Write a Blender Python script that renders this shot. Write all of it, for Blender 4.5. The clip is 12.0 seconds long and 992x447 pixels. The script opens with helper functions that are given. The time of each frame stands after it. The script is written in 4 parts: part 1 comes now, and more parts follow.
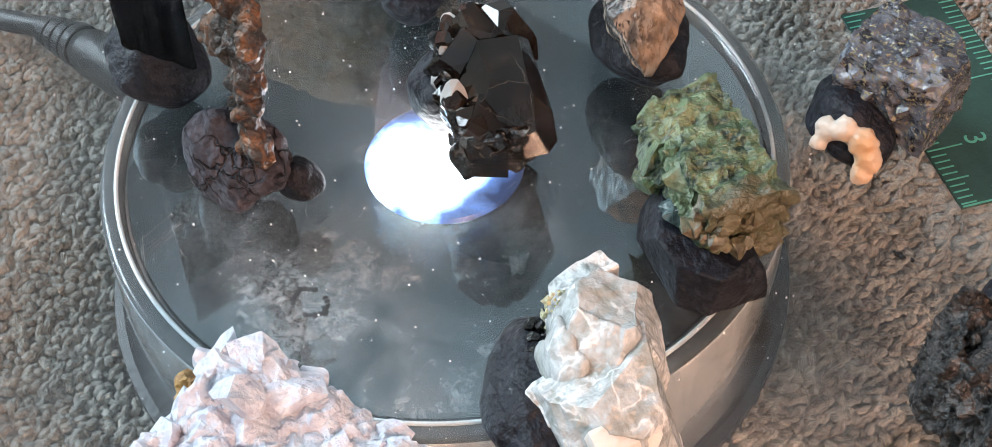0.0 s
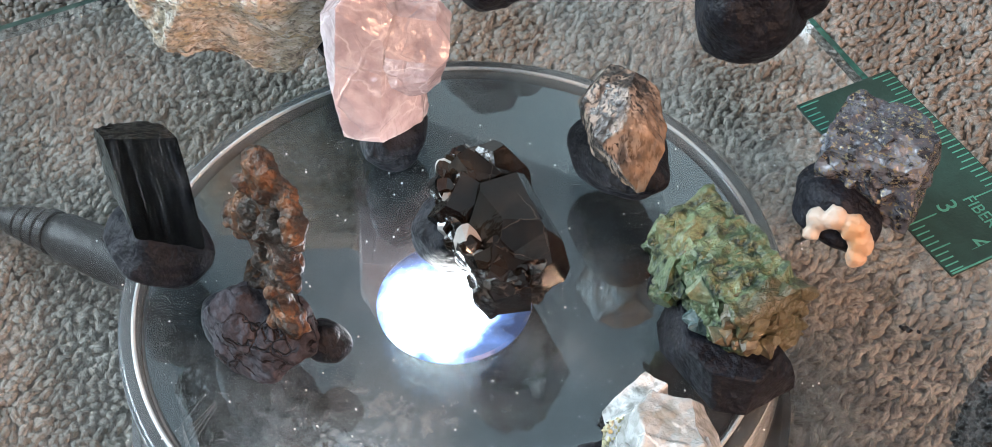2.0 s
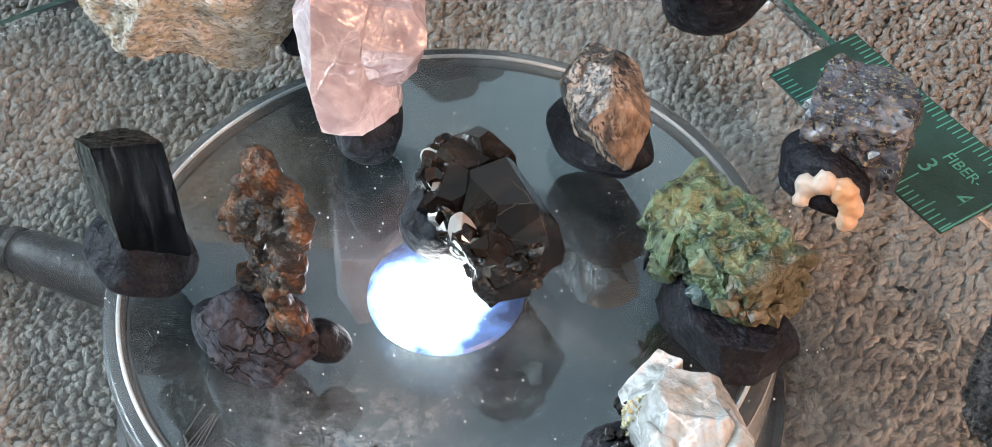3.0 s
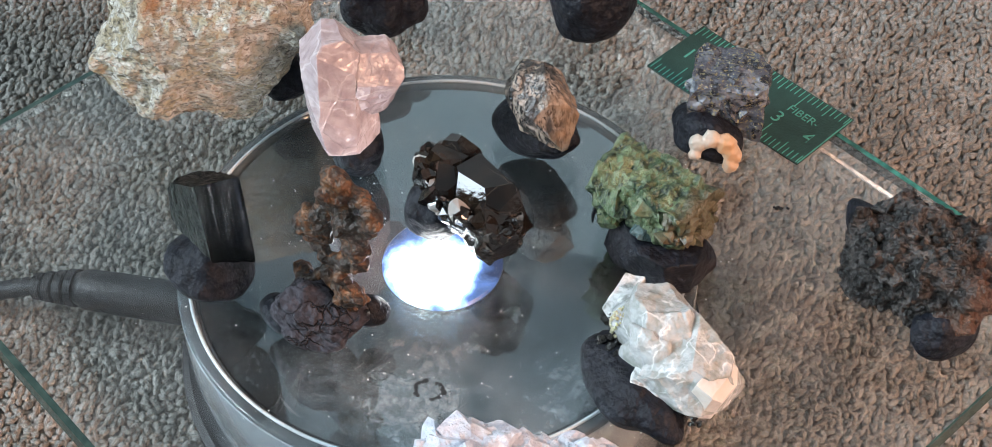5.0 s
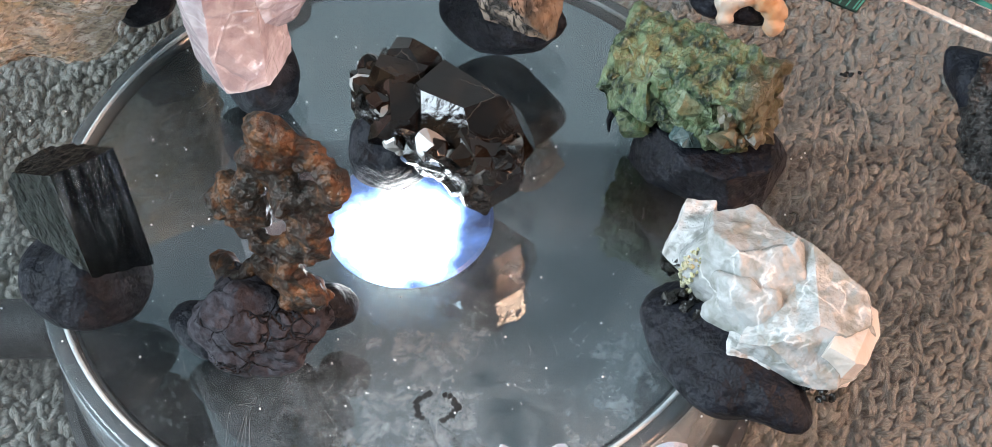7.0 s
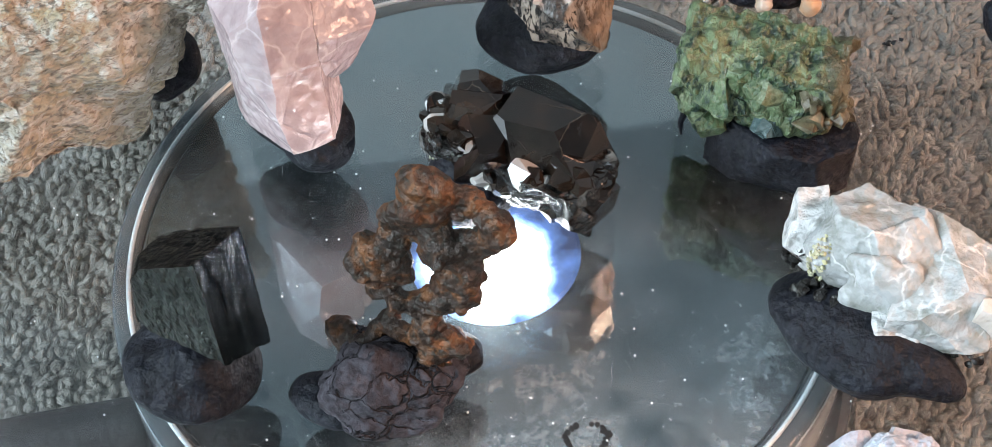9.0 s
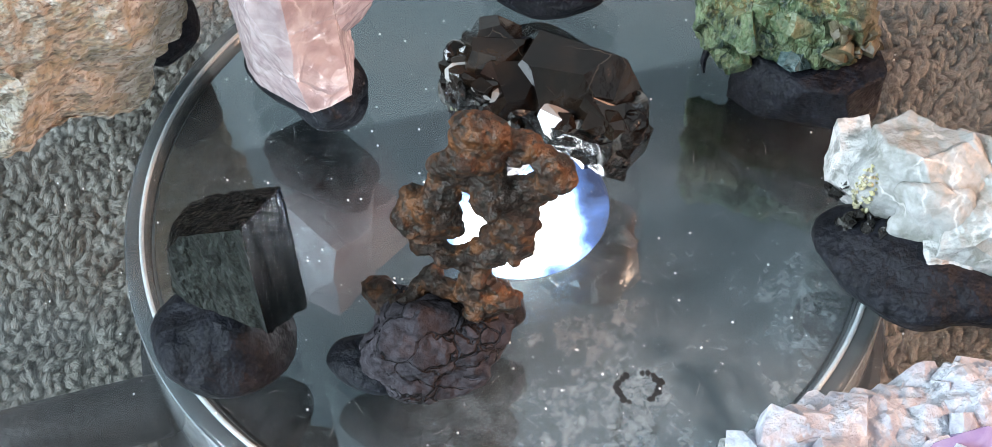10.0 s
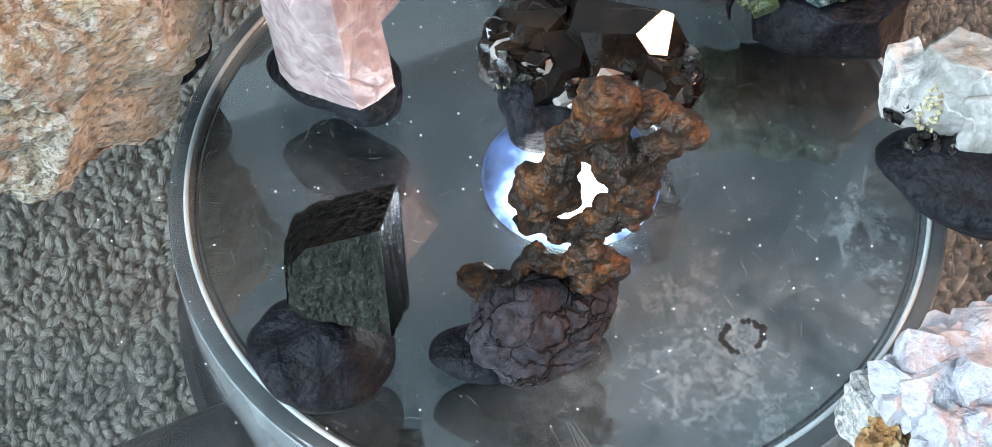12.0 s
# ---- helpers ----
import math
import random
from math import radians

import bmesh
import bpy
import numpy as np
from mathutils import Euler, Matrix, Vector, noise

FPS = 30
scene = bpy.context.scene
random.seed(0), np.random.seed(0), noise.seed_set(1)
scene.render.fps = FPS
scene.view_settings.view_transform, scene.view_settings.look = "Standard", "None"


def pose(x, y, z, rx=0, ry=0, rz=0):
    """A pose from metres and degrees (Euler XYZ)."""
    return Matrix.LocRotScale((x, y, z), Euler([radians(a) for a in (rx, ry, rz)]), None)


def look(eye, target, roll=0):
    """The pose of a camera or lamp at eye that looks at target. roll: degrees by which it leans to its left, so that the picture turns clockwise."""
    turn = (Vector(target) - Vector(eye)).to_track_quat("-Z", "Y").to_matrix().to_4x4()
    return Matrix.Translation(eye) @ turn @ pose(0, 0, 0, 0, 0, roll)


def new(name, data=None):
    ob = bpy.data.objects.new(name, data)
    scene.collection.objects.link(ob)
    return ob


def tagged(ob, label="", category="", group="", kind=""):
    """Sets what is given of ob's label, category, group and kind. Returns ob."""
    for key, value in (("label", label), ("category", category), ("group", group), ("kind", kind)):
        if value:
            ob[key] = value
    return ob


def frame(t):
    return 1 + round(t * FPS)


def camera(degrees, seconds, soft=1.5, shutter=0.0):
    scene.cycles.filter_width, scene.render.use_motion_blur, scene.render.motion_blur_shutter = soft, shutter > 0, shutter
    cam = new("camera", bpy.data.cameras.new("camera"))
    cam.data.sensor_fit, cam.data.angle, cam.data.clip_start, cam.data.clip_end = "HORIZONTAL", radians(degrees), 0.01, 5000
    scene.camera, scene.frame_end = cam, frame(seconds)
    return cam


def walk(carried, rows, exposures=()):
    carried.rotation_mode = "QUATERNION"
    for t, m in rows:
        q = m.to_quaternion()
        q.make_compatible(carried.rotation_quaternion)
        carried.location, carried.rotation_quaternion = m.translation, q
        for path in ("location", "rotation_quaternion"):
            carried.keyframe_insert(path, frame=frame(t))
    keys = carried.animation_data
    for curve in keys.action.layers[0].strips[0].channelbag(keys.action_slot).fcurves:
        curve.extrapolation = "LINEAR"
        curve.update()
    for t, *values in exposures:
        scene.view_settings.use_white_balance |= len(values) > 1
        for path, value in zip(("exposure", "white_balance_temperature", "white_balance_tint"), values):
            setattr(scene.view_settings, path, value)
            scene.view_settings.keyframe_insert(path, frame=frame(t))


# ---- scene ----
cam = camera(35.00, 12.0, soft=0.6)
PATH = [
    (0, (0.09501, -0.09756, 0.14416), (0.03128, -0.02584, 0.02886), -1.72),
    (0.5, (0.09139, -0.09962, 0.15119), (0.02942, -0.02441, 0.03716), -2.39),
    (1, (0.08475, -0.10498, 0.15612), (0.02511, -0.02660, 0.04299), -2.71),
    (1.5, (0.08048, -0.10697, 0.15631), (0.02352, -0.02518, 0.04420), -2.97),
    (2, (0.07547, -0.10822, 0.15528), (0.02215, -0.02356, 0.04352), -2.93),
    (2.5, (0.06953, -0.11045, 0.15490), (0.02075, -0.02330, 0.04299), -2.66),
    (3, (0.06409, -0.11266, 0.15318), (0.01994, -0.02389, 0.04062), -2.32),
    (3.2, (0.06227, -0.11412, 0.15391), (0.01966, -0.02454, 0.04139), -2.33),
    (4.8, (0.05212, -0.16725, 0.19629), (0.02762, -0.06943, 0.08524), -0.85),
    (5, (0.05030, -0.16530, 0.19728), (0.02682, -0.06846, 0.08516), -1.27),
    (5.5, (0.04420, -0.16245, 0.20107), (0.02380, -0.06849, 0.08594), -2.31),
    (6, (0.03461, -0.16347, 0.19883), (0.02020, -0.07042, 0.08207), -1.92),
    (6.5, (0.02269, -0.13151, 0.16234), (0.01399, -0.04013, 0.04370), -1.45),
    (6.7, (0.02214, -0.11866, 0.14874), (0.01313, -0.02824, 0.02939), -2.62),
    (8.3, (0.00139, -0.11346, 0.14298), (0.00743, -0.02263, 0.02377), -2.73),
    (8.5, (-0.00246, -0.11250, 0.14348), (0.00512, -0.02174, 0.02430), -2.86),
    (9, (-0.01125, -0.11087, 0.14481), (-0.00063, -0.02027, 0.02573), -3.17),
    (9.5, (-0.01691, -0.10867, 0.14289), (-0.00321, -0.01862, 0.02370), -3.53),
    (10, (-0.02304, -0.10659, 0.13943), (-0.00543, -0.01982, 0.01835), -2.46),
    (10.5, (-0.02828, -0.10364, 0.13928), (-0.00666, -0.01884, 0.01745), -2.14),
    (11, (-0.03386, -0.10236, 0.14094), (-0.00810, -0.01869, 0.01914), -2.03),
    (11.5, (-0.03968, -0.10001, 0.13965), (-0.00878, -0.01787, 0.01800), -1.33),
    (12, (-0.04959, -0.09685, 0.13712), (-0.01486, -0.01692, 0.01503), -0.90),
]
walk(cam, [(t, look(e, g, r)) for t, e, g, r in PATH], [(0, 0.06), (2.5, 0.08), (5, -0.1), (5.5, -0.08), (6.5, -0.1), (8.5, -0.06), (9, -0.04), (12, -0.04)])

# ---- light: a window on one side, an added warm light on the other, dimmed ceiling ----
world = bpy.data.worlds.new("world")
scene.world = world
world.use_nodes = True
world.node_tree.nodes["Background"].inputs[0].default_value = (0.55, 0.6, 0.65, 1)
world.node_tree.nodes["Background"].inputs[1].default_value = 0.3


def area_lamp(name, eye, target, sx, sy, watts, colour):
    data = bpy.data.lights.new(name, "AREA")
    data.shape, data.size, data.size_y, data.energy, data.color = "RECTANGLE", sx, sy, watts, colour
    ob = new(name, data)
    ob.matrix_world = look(eye, target)
    return ob


area_lamp("window_light", (-2.03, -0.55, 1.2), (0, -0.55, 1.1), 1.16, 1.16, 132, (0.74, 0.885, 1.0))
# unseen warm source, added and narrowed to warm the right side
area_lamp("warm_side_light", (0.4, -0.16, 0.3), (0.11, 0.0, -0.03), 0.12, 0.12, 0.68, (1.0, 0.55, 0.36)).data.spread = radians(74)

# ---- materials ----


def material(name, colour, rough=0.5, metal=0.0, vary=None, scale=300.0, bump=0.0, bump_scale=900.0, coat=0.0,
             transmission=0.0, ior=1.5, stretch=(1, 1, 1), detail=6.0, lo=0.35, hi=0.65, random=0.0, subsurface=0.0, sss_radius=0.004, specular=0.5, bump_size=0.0008):
    """Principled surface whose colour wanders between colour and the colours in vary."""
    m = bpy.data.materials.new(name)
    m.use_nodes = True
    nt = m.node_tree
    bsdf = nt.nodes["Principled BSDF"]
    bsdf.inputs["Roughness"].default_value = rough
    bsdf.inputs["Metallic"].default_value = metal
    bsdf.inputs["Coat Weight"].default_value = coat
    bsdf.inputs["Transmission Weight"].default_value = transmission
    bsdf.inputs["Specular IOR Level"].default_value = specular
    bsdf.inputs["IOR"].default_value = ior
    if subsurface:
        bsdf.inputs["Subsurface Weight"].default_value = subsurface
        bsdf.inputs["Subsurface Radius"].default_value = (1, 0.9, 0.9)
        bsdf.inputs["Subsurface Scale"].default_value = sss_radius
    bsdf.inputs["Base Color"].default_value = (*colour, 1)
    co = nt.nodes.new("ShaderNodeTexCoord")
    mp = nt.nodes.new("ShaderNodeMapping")
    mp.inputs["Scale"].default_value = stretch
    nt.links.new(co.outputs["Object"], mp.inputs["Vector"])
    last = None
    for n, (c, s) in enumerate(zip(vary or (), (scale, scale * 3.7, scale * 11))):
        tex = nt.nodes.new("ShaderNodeTexNoise")
        tex.inputs["Scale"].default_value = s
        tex.inputs["Detail"].default_value = detail
        tex.inputs["Distortion"].default_value = 0.6
        nt.links.new(mp.outputs[0], tex.inputs["Vector"])
        ramp = nt.nodes.new("ShaderNodeMapRange")
        ramp.inputs["From Min"].default_value, ramp.inputs["From Max"].default_value = lo + 0.04 * n, hi
        nt.links.new(tex.outputs["Fac"], ramp.inputs["Value"])
        mix = nt.nodes.new("ShaderNodeMix")
        mix.data_type = "RGBA"
        nt.links.new(ramp.outputs[0], mix.inputs["Factor"])
        if last:
            nt.links.new(last, mix.inputs["A"])
        else:
            mix.inputs["A"].default_value = (*colour, 1)
        mix.inputs["B"].default_value = (*c, 1)
        last = mix.outputs["Result"]
    if last:
        nt.links.new(last, bsdf.inputs["Base Color"])
    if bump:
        tex = nt.nodes.new("ShaderNodeTexNoise")
        tex.inputs["Scale"].default_value = bump_scale
        tex.inputs["Detail"].default_value = 8
        nt.links.new(mp.outputs[0], tex.inputs["Vector"])
        bp = nt.nodes.new("ShaderNodeBump")
        bp.inputs["Strength"].default_value = min(1.0, bump)
        bp.inputs["Distance"].default_value = bump_size
        nt.links.new(tex.outputs["Fac"], bp.inputs["Height"])
        nt.links.new(bp.outputs[0], bsdf.inputs["Normal"])
    return m


PUTTY = material("putty", (0.006, 0.0072, 0.0115), 0.5, vary=[(0.0145, 0.016, 0.0225), (0.004, 0.0046, 0.007)], scale=220, bump=0.9, bump_scale=420, specular=0.2, bump_size=0.0016)
PUTTY_OLD = material("old_putty", (0.042, 0.038, 0.045), 0.85, vary=[(0.068, 0.062, 0.072), (0.026, 0.023, 0.027)], scale=260, bump=1, bump_scale=700, specular=0.2)
TOURMALINE = material("tourmaline", (0.0007, 0.001, 0.0012), 0.16, vary=[(0.003, 0.0042, 0.0042)], scale=260, bump=1, bump_scale=420, stretch=(4, 4, 0.1), specular=0.12, bump_size=0.003, lo=0.42, hi=0.62)
TOURMALINE_END = material("tourmaline_pitted", (0.011, 0.016, 0.0135), 0.42, vary=[(0.035, 0.045, 0.038), (0.003, 0.005, 0.004)], scale=420, bump=1, bump_scale=700, stretch=(2.2, 1, 1), specular=0.5, bump_size=0.0014, lo=0.42, hi=0.6)
COPPER = material("copper", (0.05, 0.027, 0.017), 0.4, 0.25, vary=[(0.017, 0.012, 0.0095), (0.165, 0.066, 0.022), (0.03, 0.026, 0.02)], scale=120, bump=1, bump_scale=640, lo=0.42, hi=0.66, bump_size=0.0014)
SMOKY = material("smoky_quartz", (0.0065, 0.0046, 0.0036), 0.045, vary=[(0.024, 0.0155, 0.01), (0.004, 0.003, 0.0026)], scale=110, bump=0.15, bump_scale=220, specular=0.45, bump_size=0.0008)
ROSE = material("rose_quartz", (0.4, 0.31, 0.312), 0.24, vary=[(0.5, 0.425, 0.422), (0.33, 0.255, 0.26)], scale=110, bump=0.35, bump_scale=160, subsurface=0.5, sss_radius=0.003, bump_size=0.001)
LIMONITE = material("limonite_rock", (0.44, 0.39, 0.31), 0.85, vary=[(0.4, 0.32, 0.2), (0.6, 0.565, 0.5), (0.25, 0.21, 0.165)], scale=100, bump=1, bump_scale=520, bump_size=0.0028, lo=0.42, hi=0.64, stretch=(1, 1.3, 2.0))
PEBBLE = material("pebble", (0.05, 0.042, 0.036), 0.22, vary=[(0.28, 0.225, 0.18), (0.018, 0.015, 0.013)], scale=170, bump=0.8, bump_scale=320, stretch=(2.6, 2.6, 0.8), lo=0.44, hi=0.58)
GREEN = material("green_mineral", (0.06, 0.098, 0.045), 0.3, vary=[(0.16, 0.21, 0.11), (0.01, 0.024, 0.016), (0.1, 0.12, 0.06)], scale=110, bump=1, bump_scale=300, lo=0.42, hi=0.6, bump_size=0.0028, stretch=(1.5, 1, 0.9))
GREEN_PALE = material("pale_green_mineral", (0.13, 0.165, 0.085), 0.32, vary=[(0.2, 0.24, 0.15), (0.05, 0.075, 0.038)], scale=160, bump=1, bump_scale=340, bump_size=0.002)
TEAL_MINERAL = material("blue_green_mineral", (0.05, 0.085, 0.085), 0.2, vary=[(0.12, 0.17, 0.17), (0.02, 0.04, 0.04)], scale=200, bump=1, bump_scale=340, bump_size=0.0015)
CALCITE = material("calcite", (0.37, 0.38, 0.375), 0.26, vary=[(0.48, 0.49, 0.485), (0.27, 0.28, 0.255)], scale=120, bump=0.9, bump_scale=260, subsurface=0.5, sss_radius=0.002, bump_size=0.0018)
AMETHYST = material("amethyst_white", (0.52, 0.545, 0.605), 0.32, vary=[(0.62, 0.645, 0.7), (0.45, 0.455, 0.52)], scale=150, bump=1, bump_scale=520, subsurface=0.3, bump_size=0.002)
GALENA = material("galena", (0.075, 0.08, 0.095), 0.24, 0.3, vary=[(0.2, 0.21, 0.23), (0.022, 0.023, 0.028), (0.2, 0.18, 0.11)], scale=170, bump=1, bump_scale=520, lo=0.48, hi=0.62, bump_size=0.001)
BLACK_ROCK = material("black_rough_rock", (0.012, 0.011, 0.0105), 0.3, vary=[(0.07, 0.06, 0.055), (0.004, 0.004, 0.004)], scale=330, bump=1, bump_scale=900, lo=0.45, hi=0.65, bump_size=0.0016)
SHELL = material("orange_shell", (0.42, 0.37, 0.31), 0.45, vary=[(0.45, 0.26, 0.13)], lo=0.44, scale=130, subsurface=0.25, bump=0.6, bump_scale=400)
CARPET = material("carpet_wool", (0.325, 0.31, 0.28), 0.95, vary=[(0.43, 0.414, 0.382), (0.24, 0.227, 0.203)], scale=55, bump=0.6, bump_scale=1500, specular=0.08)


def fibrous(m):
    """Fine twisted fibres along each yarn loop, by the loop's own length and width."""
    nt = m.node_tree
    bsdf = nt.nodes["Principled BSDF"]
    uv = nt.nodes.new("ShaderNodeUVMap")
    mp = nt.nodes.new("ShaderNodeMapping")
    mp.inputs["Scale"].default_value = (0.9, 5.5, 1)
    mp.inputs["Rotation"].default_value = (0, 0, 0.35)
    nt.links.new(uv.outputs[0], mp.inputs["Vector"])
    tex = nt.nodes.new("ShaderNodeTexNoise")
    tex.inputs["Scale"].default_value, tex.inputs["Detail"].default_value = 1.0, 3
    nt.links.new(mp.outputs[0], tex.inputs["Vector"])
    bump = nt.nodes.new("ShaderNodeBump")
    bump.inputs["Distance"].default_value = 0.0009
    nt.links.new(tex.outputs["Fac"], bump.inputs["Height"])
    nt.links.new(bsdf.inputs["Normal"].links[0].from_socket, bump.inputs["Normal"])
    nt.links.new(bump.outputs[0], bsdf.inputs["Normal"])
    r = nt.nodes.new("ShaderNodeMapRange")
    r.inputs["From Min"].default_value, r.inputs["From Max"].default_value = 0.3, 0.7
    r.inputs["To Min"].default_value, r.inputs["To Max"].default_value = 0.74, 1.22
    nt.links.new(tex.outputs["Fac"], r.inputs["Value"])
    mul = nt.nodes.new("ShaderNodeMix")
    mul.data_type, mul.blend_type = "RGBA", "MULTIPLY"
    mul.inputs["Factor"].default_value = 1.0
    nt.links.new(bsdf.inputs["Base Color"].links[0].from_socket, mul.inputs["A"])
    nt.links.new(r.outputs[0], mul.inputs["B"])
    nt.links.new(mul.outputs["Result"], bsdf.inputs["Base Color"])
    return m


YARN = fibrous(CARPET.copy())
YARN.name = "carpet_yarn"
TAPE = material("tape_green", (0.008, 0.03, 0.022), 0.5, vary=[(0.012, 0.042, 0.032)], scale=400, bump=0.2, bump_scale=2500)
TAPE_INK = material("tape_ink", (0.075, 0.31, 0.235), 0.6, vary=[(0.05, 0.2, 0.15)], scale=500)
CABLE = material("cable_black", (0.005, 0.005, 0.006), 0.45, vary=[(0.011, 0.011, 0.013)], scale=200, bump=0.3, specular=0.3)
MIRROR = material("dark_mirror", (0.25, 0.295, 0.32), 0.04, 1.0)
RIM = material("clear_plastic", (0.2, 0.23, 0.25), 0.1, 0.0, vary=[(0.29, 0.32, 0.335), (0.15, 0.175, 0.19)], scale=45, coat=1.0, stretch=(1, 1, 0.3))
RIM_CLEAR = material("clear_rim", (0.028, 0.034, 0.038), 0.06, vary=[(0.05, 0.06, 0.066)], scale=60, specular=0.6)
RIM_HIGHLIGHT = material("rim_highlight", (0.26, 0.3, 0.32), 0.1, vary=[(0.4, 0.44, 0.46)], scale=60, coat=1.0)
PAINT = material("wall_paint", (0.72, 0.72, 0.71), 0.9, vary=[(0.66, 0.66, 0.65)], scale=2)
# unseen ceiling: its dimness is in the colour, to darken the mirror's reflection
CEILING_DIM = material("ceiling_paint_dim", (0.4, 0.41, 0.42), 0.9, vary=[(0.35, 0.36, 0.37)], scale=2)
GLASS = material("plate_glass", (0.96, 0.985, 0.98), 0.0, transmission=1.0, ior=1.5)
# near edges: the glass's dark internal reflection is put into this colour
GLASS_EDGE_DARK = material("glass_edge_dark", (0.02, 0.04, 0.035), 0.25, vary=[(0.04, 0.07, 0.06)], scale=300)
TEAL_EDGE = material("teal_glass_edge", (0.008, 0.08, 0.06), 0.2, vary=[(0.04, 0.2, 0.16), (0.01, 0.05, 0.04)], scale=200)
EDGE_REFLECTION = material("pale_edge_reflection", (0.36, 0.33, 0.3), 0.5, vary=[(0.3, 0.27, 0.24), (0.62, 0.6, 0.57)], scale=260, bump=0.6)



def led_material():
    """Light from the middle of the window: white in the middle, the blue halo round it put into the weak emission
    towards the edge, uneven like a frosted cap.
    """
    m = bpy.data.materials.new("led_light")
    m.use_nodes = True
    nt = m.node_tree
    bsdf = nt.nodes["Principled BSDF"]
    bsdf.inputs["Base Color"].default_value = (0.012, 0.018, 0.04, 1)
    bsdf.inputs["Roughness"].default_value = 0.3
    co = nt.nodes.new("ShaderNodeTexCoord")
    tex = nt.nodes.new("ShaderNodeTexNoise")
    tex.inputs["Scale"].default_value, tex.inputs["Detail"].default_value = 190, 4
    nt.links.new(co.outputs["Object"], tex.inputs["Vector"])
    off_centre = nt.nodes.new("ShaderNodeVectorMath")
    off_centre.operation = "ADD"
    off_centre.inputs[1].default_value = (0.0008, 0.0024, 0)
    nt.links.new(co.outputs["Object"], off_centre.inputs[0])
    length = nt.nodes.new("ShaderNodeVectorMath")
    length.operation = "LENGTH"
    nt.links.new(off_centre.outputs[0], length.inputs[0])
    wander = nt.nodes.new("ShaderNodeMath")
    wander.operation = "MULTIPLY_ADD"
    wander.inputs[1].default_value = 0.0085
    nt.links.new(tex.outputs["Fac"], wander.inputs[0])
    nt.links.new(length.outputs["Value"], wander.inputs[2])
    ramp = nt.nodes.new("ShaderNodeValToRGB")
    reach = nt.nodes.new("ShaderNodeMapRange")
    reach.inputs["From Min"].default_value, reach.inputs["From Max"].default_value = 0.0, 0.0152
    nt.links.new(wander.outputs[0], reach.inputs["Value"])
    nt.links.new(reach.outputs[0], ramp.inputs["Fac"])
    e = ramp.color_ramp.elements
    e[0].position, e[0].color = 0.0, (1, 1, 1, 1)
    e[1].position, e[1].color = 1.0, (0.0007, 0.0014, 0.0038, 1)
    for at, c in ((0.52, (1, 1, 1, 1)), (0.68, (0.2, 0.25, 0.32, 1)), (0.77, (0.03, 0.05, 0.095, 1)), (0.86, (0.0045, 0.0095, 0.025, 1))):
        k = e.new(at)
        k.color = c
    nt.links.new(ramp.outputs["Color"], bsdf.inputs["Emission Color"])
    bsdf.inputs["Emission Strength"].default_value = 32.0
    return m


LED = led_material()


T_MIRROR = 0.0237


def layered(m, mask_scale, colour, lo, hi, most, front=0.0):
    """Lays a film of dust in smears over a material."""
    nt = m.node_tree
    bsdf, out = nt.nodes["Principled BSDF"], nt.nodes["Material Output"]
    dust = nt.nodes.new("ShaderNodeBsdfDiffuse")
    dust.inputs["Color"].default_value = (*colour, 1)
    co = nt.nodes.new("ShaderNodeTexCoord")
    fac = None
    for sc, l, h in ((mask_scale, lo, hi), (mask_scale * 9, 0.3, 0.7), (mask_scale * 34, 0.15, 0.62)):
        tex = nt.nodes.new("ShaderNodeTexNoise")
        tex.inputs["Scale"].default_value, tex.inputs["Detail"].default_value, tex.inputs["Distortion"].default_value = sc, 12, 0.25
        tex.inputs["Roughness"].default_value = 0.74
        nt.links.new(co.outputs["Object"], tex.inputs["Vector"])
        r = nt.nodes.new("ShaderNodeMapRange")
        r.inputs["From Min"].default_value, r.inputs["From Max"].default_value = l, h
        nt.links.new(tex.outputs["Fac"], r.inputs["Value"])
        if fac is None:
            fac = r.outputs[0]
        else:
            mul = nt.nodes.new("ShaderNodeMath")
            mul.operation = "MULTIPLY"
            nt.links.new(fac, mul.inputs[0])
            nt.links.new(r.outputs[0], mul.inputs[1])
            fac = mul.outputs[0]
    k = nt.nodes.new("ShaderNodeMath")
    k.operation = "MULTIPLY"
    k.inputs[1].default_value = most
    nt.links.new(fac, k.inputs[0])
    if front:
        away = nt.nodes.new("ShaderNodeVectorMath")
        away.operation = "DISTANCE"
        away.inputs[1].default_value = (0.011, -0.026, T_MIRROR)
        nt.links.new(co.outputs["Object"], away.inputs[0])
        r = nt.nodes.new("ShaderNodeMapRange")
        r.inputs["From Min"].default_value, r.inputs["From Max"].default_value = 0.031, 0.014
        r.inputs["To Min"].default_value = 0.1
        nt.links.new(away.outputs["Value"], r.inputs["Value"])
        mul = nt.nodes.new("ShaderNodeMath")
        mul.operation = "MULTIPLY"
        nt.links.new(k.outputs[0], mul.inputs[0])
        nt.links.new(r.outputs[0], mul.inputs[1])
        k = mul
    mix = nt.nodes.new("ShaderNodeMixShader")
    nt.links.new(k.outputs[0], mix.inputs[0])
    nt.links.new(bsdf.outputs[0], mix.inputs[1])
    nt.links.new(dust.outputs[0], mix.inputs[2])
    nt.links.new(mix.outputs[0], out.inputs["Surface"])
    return m


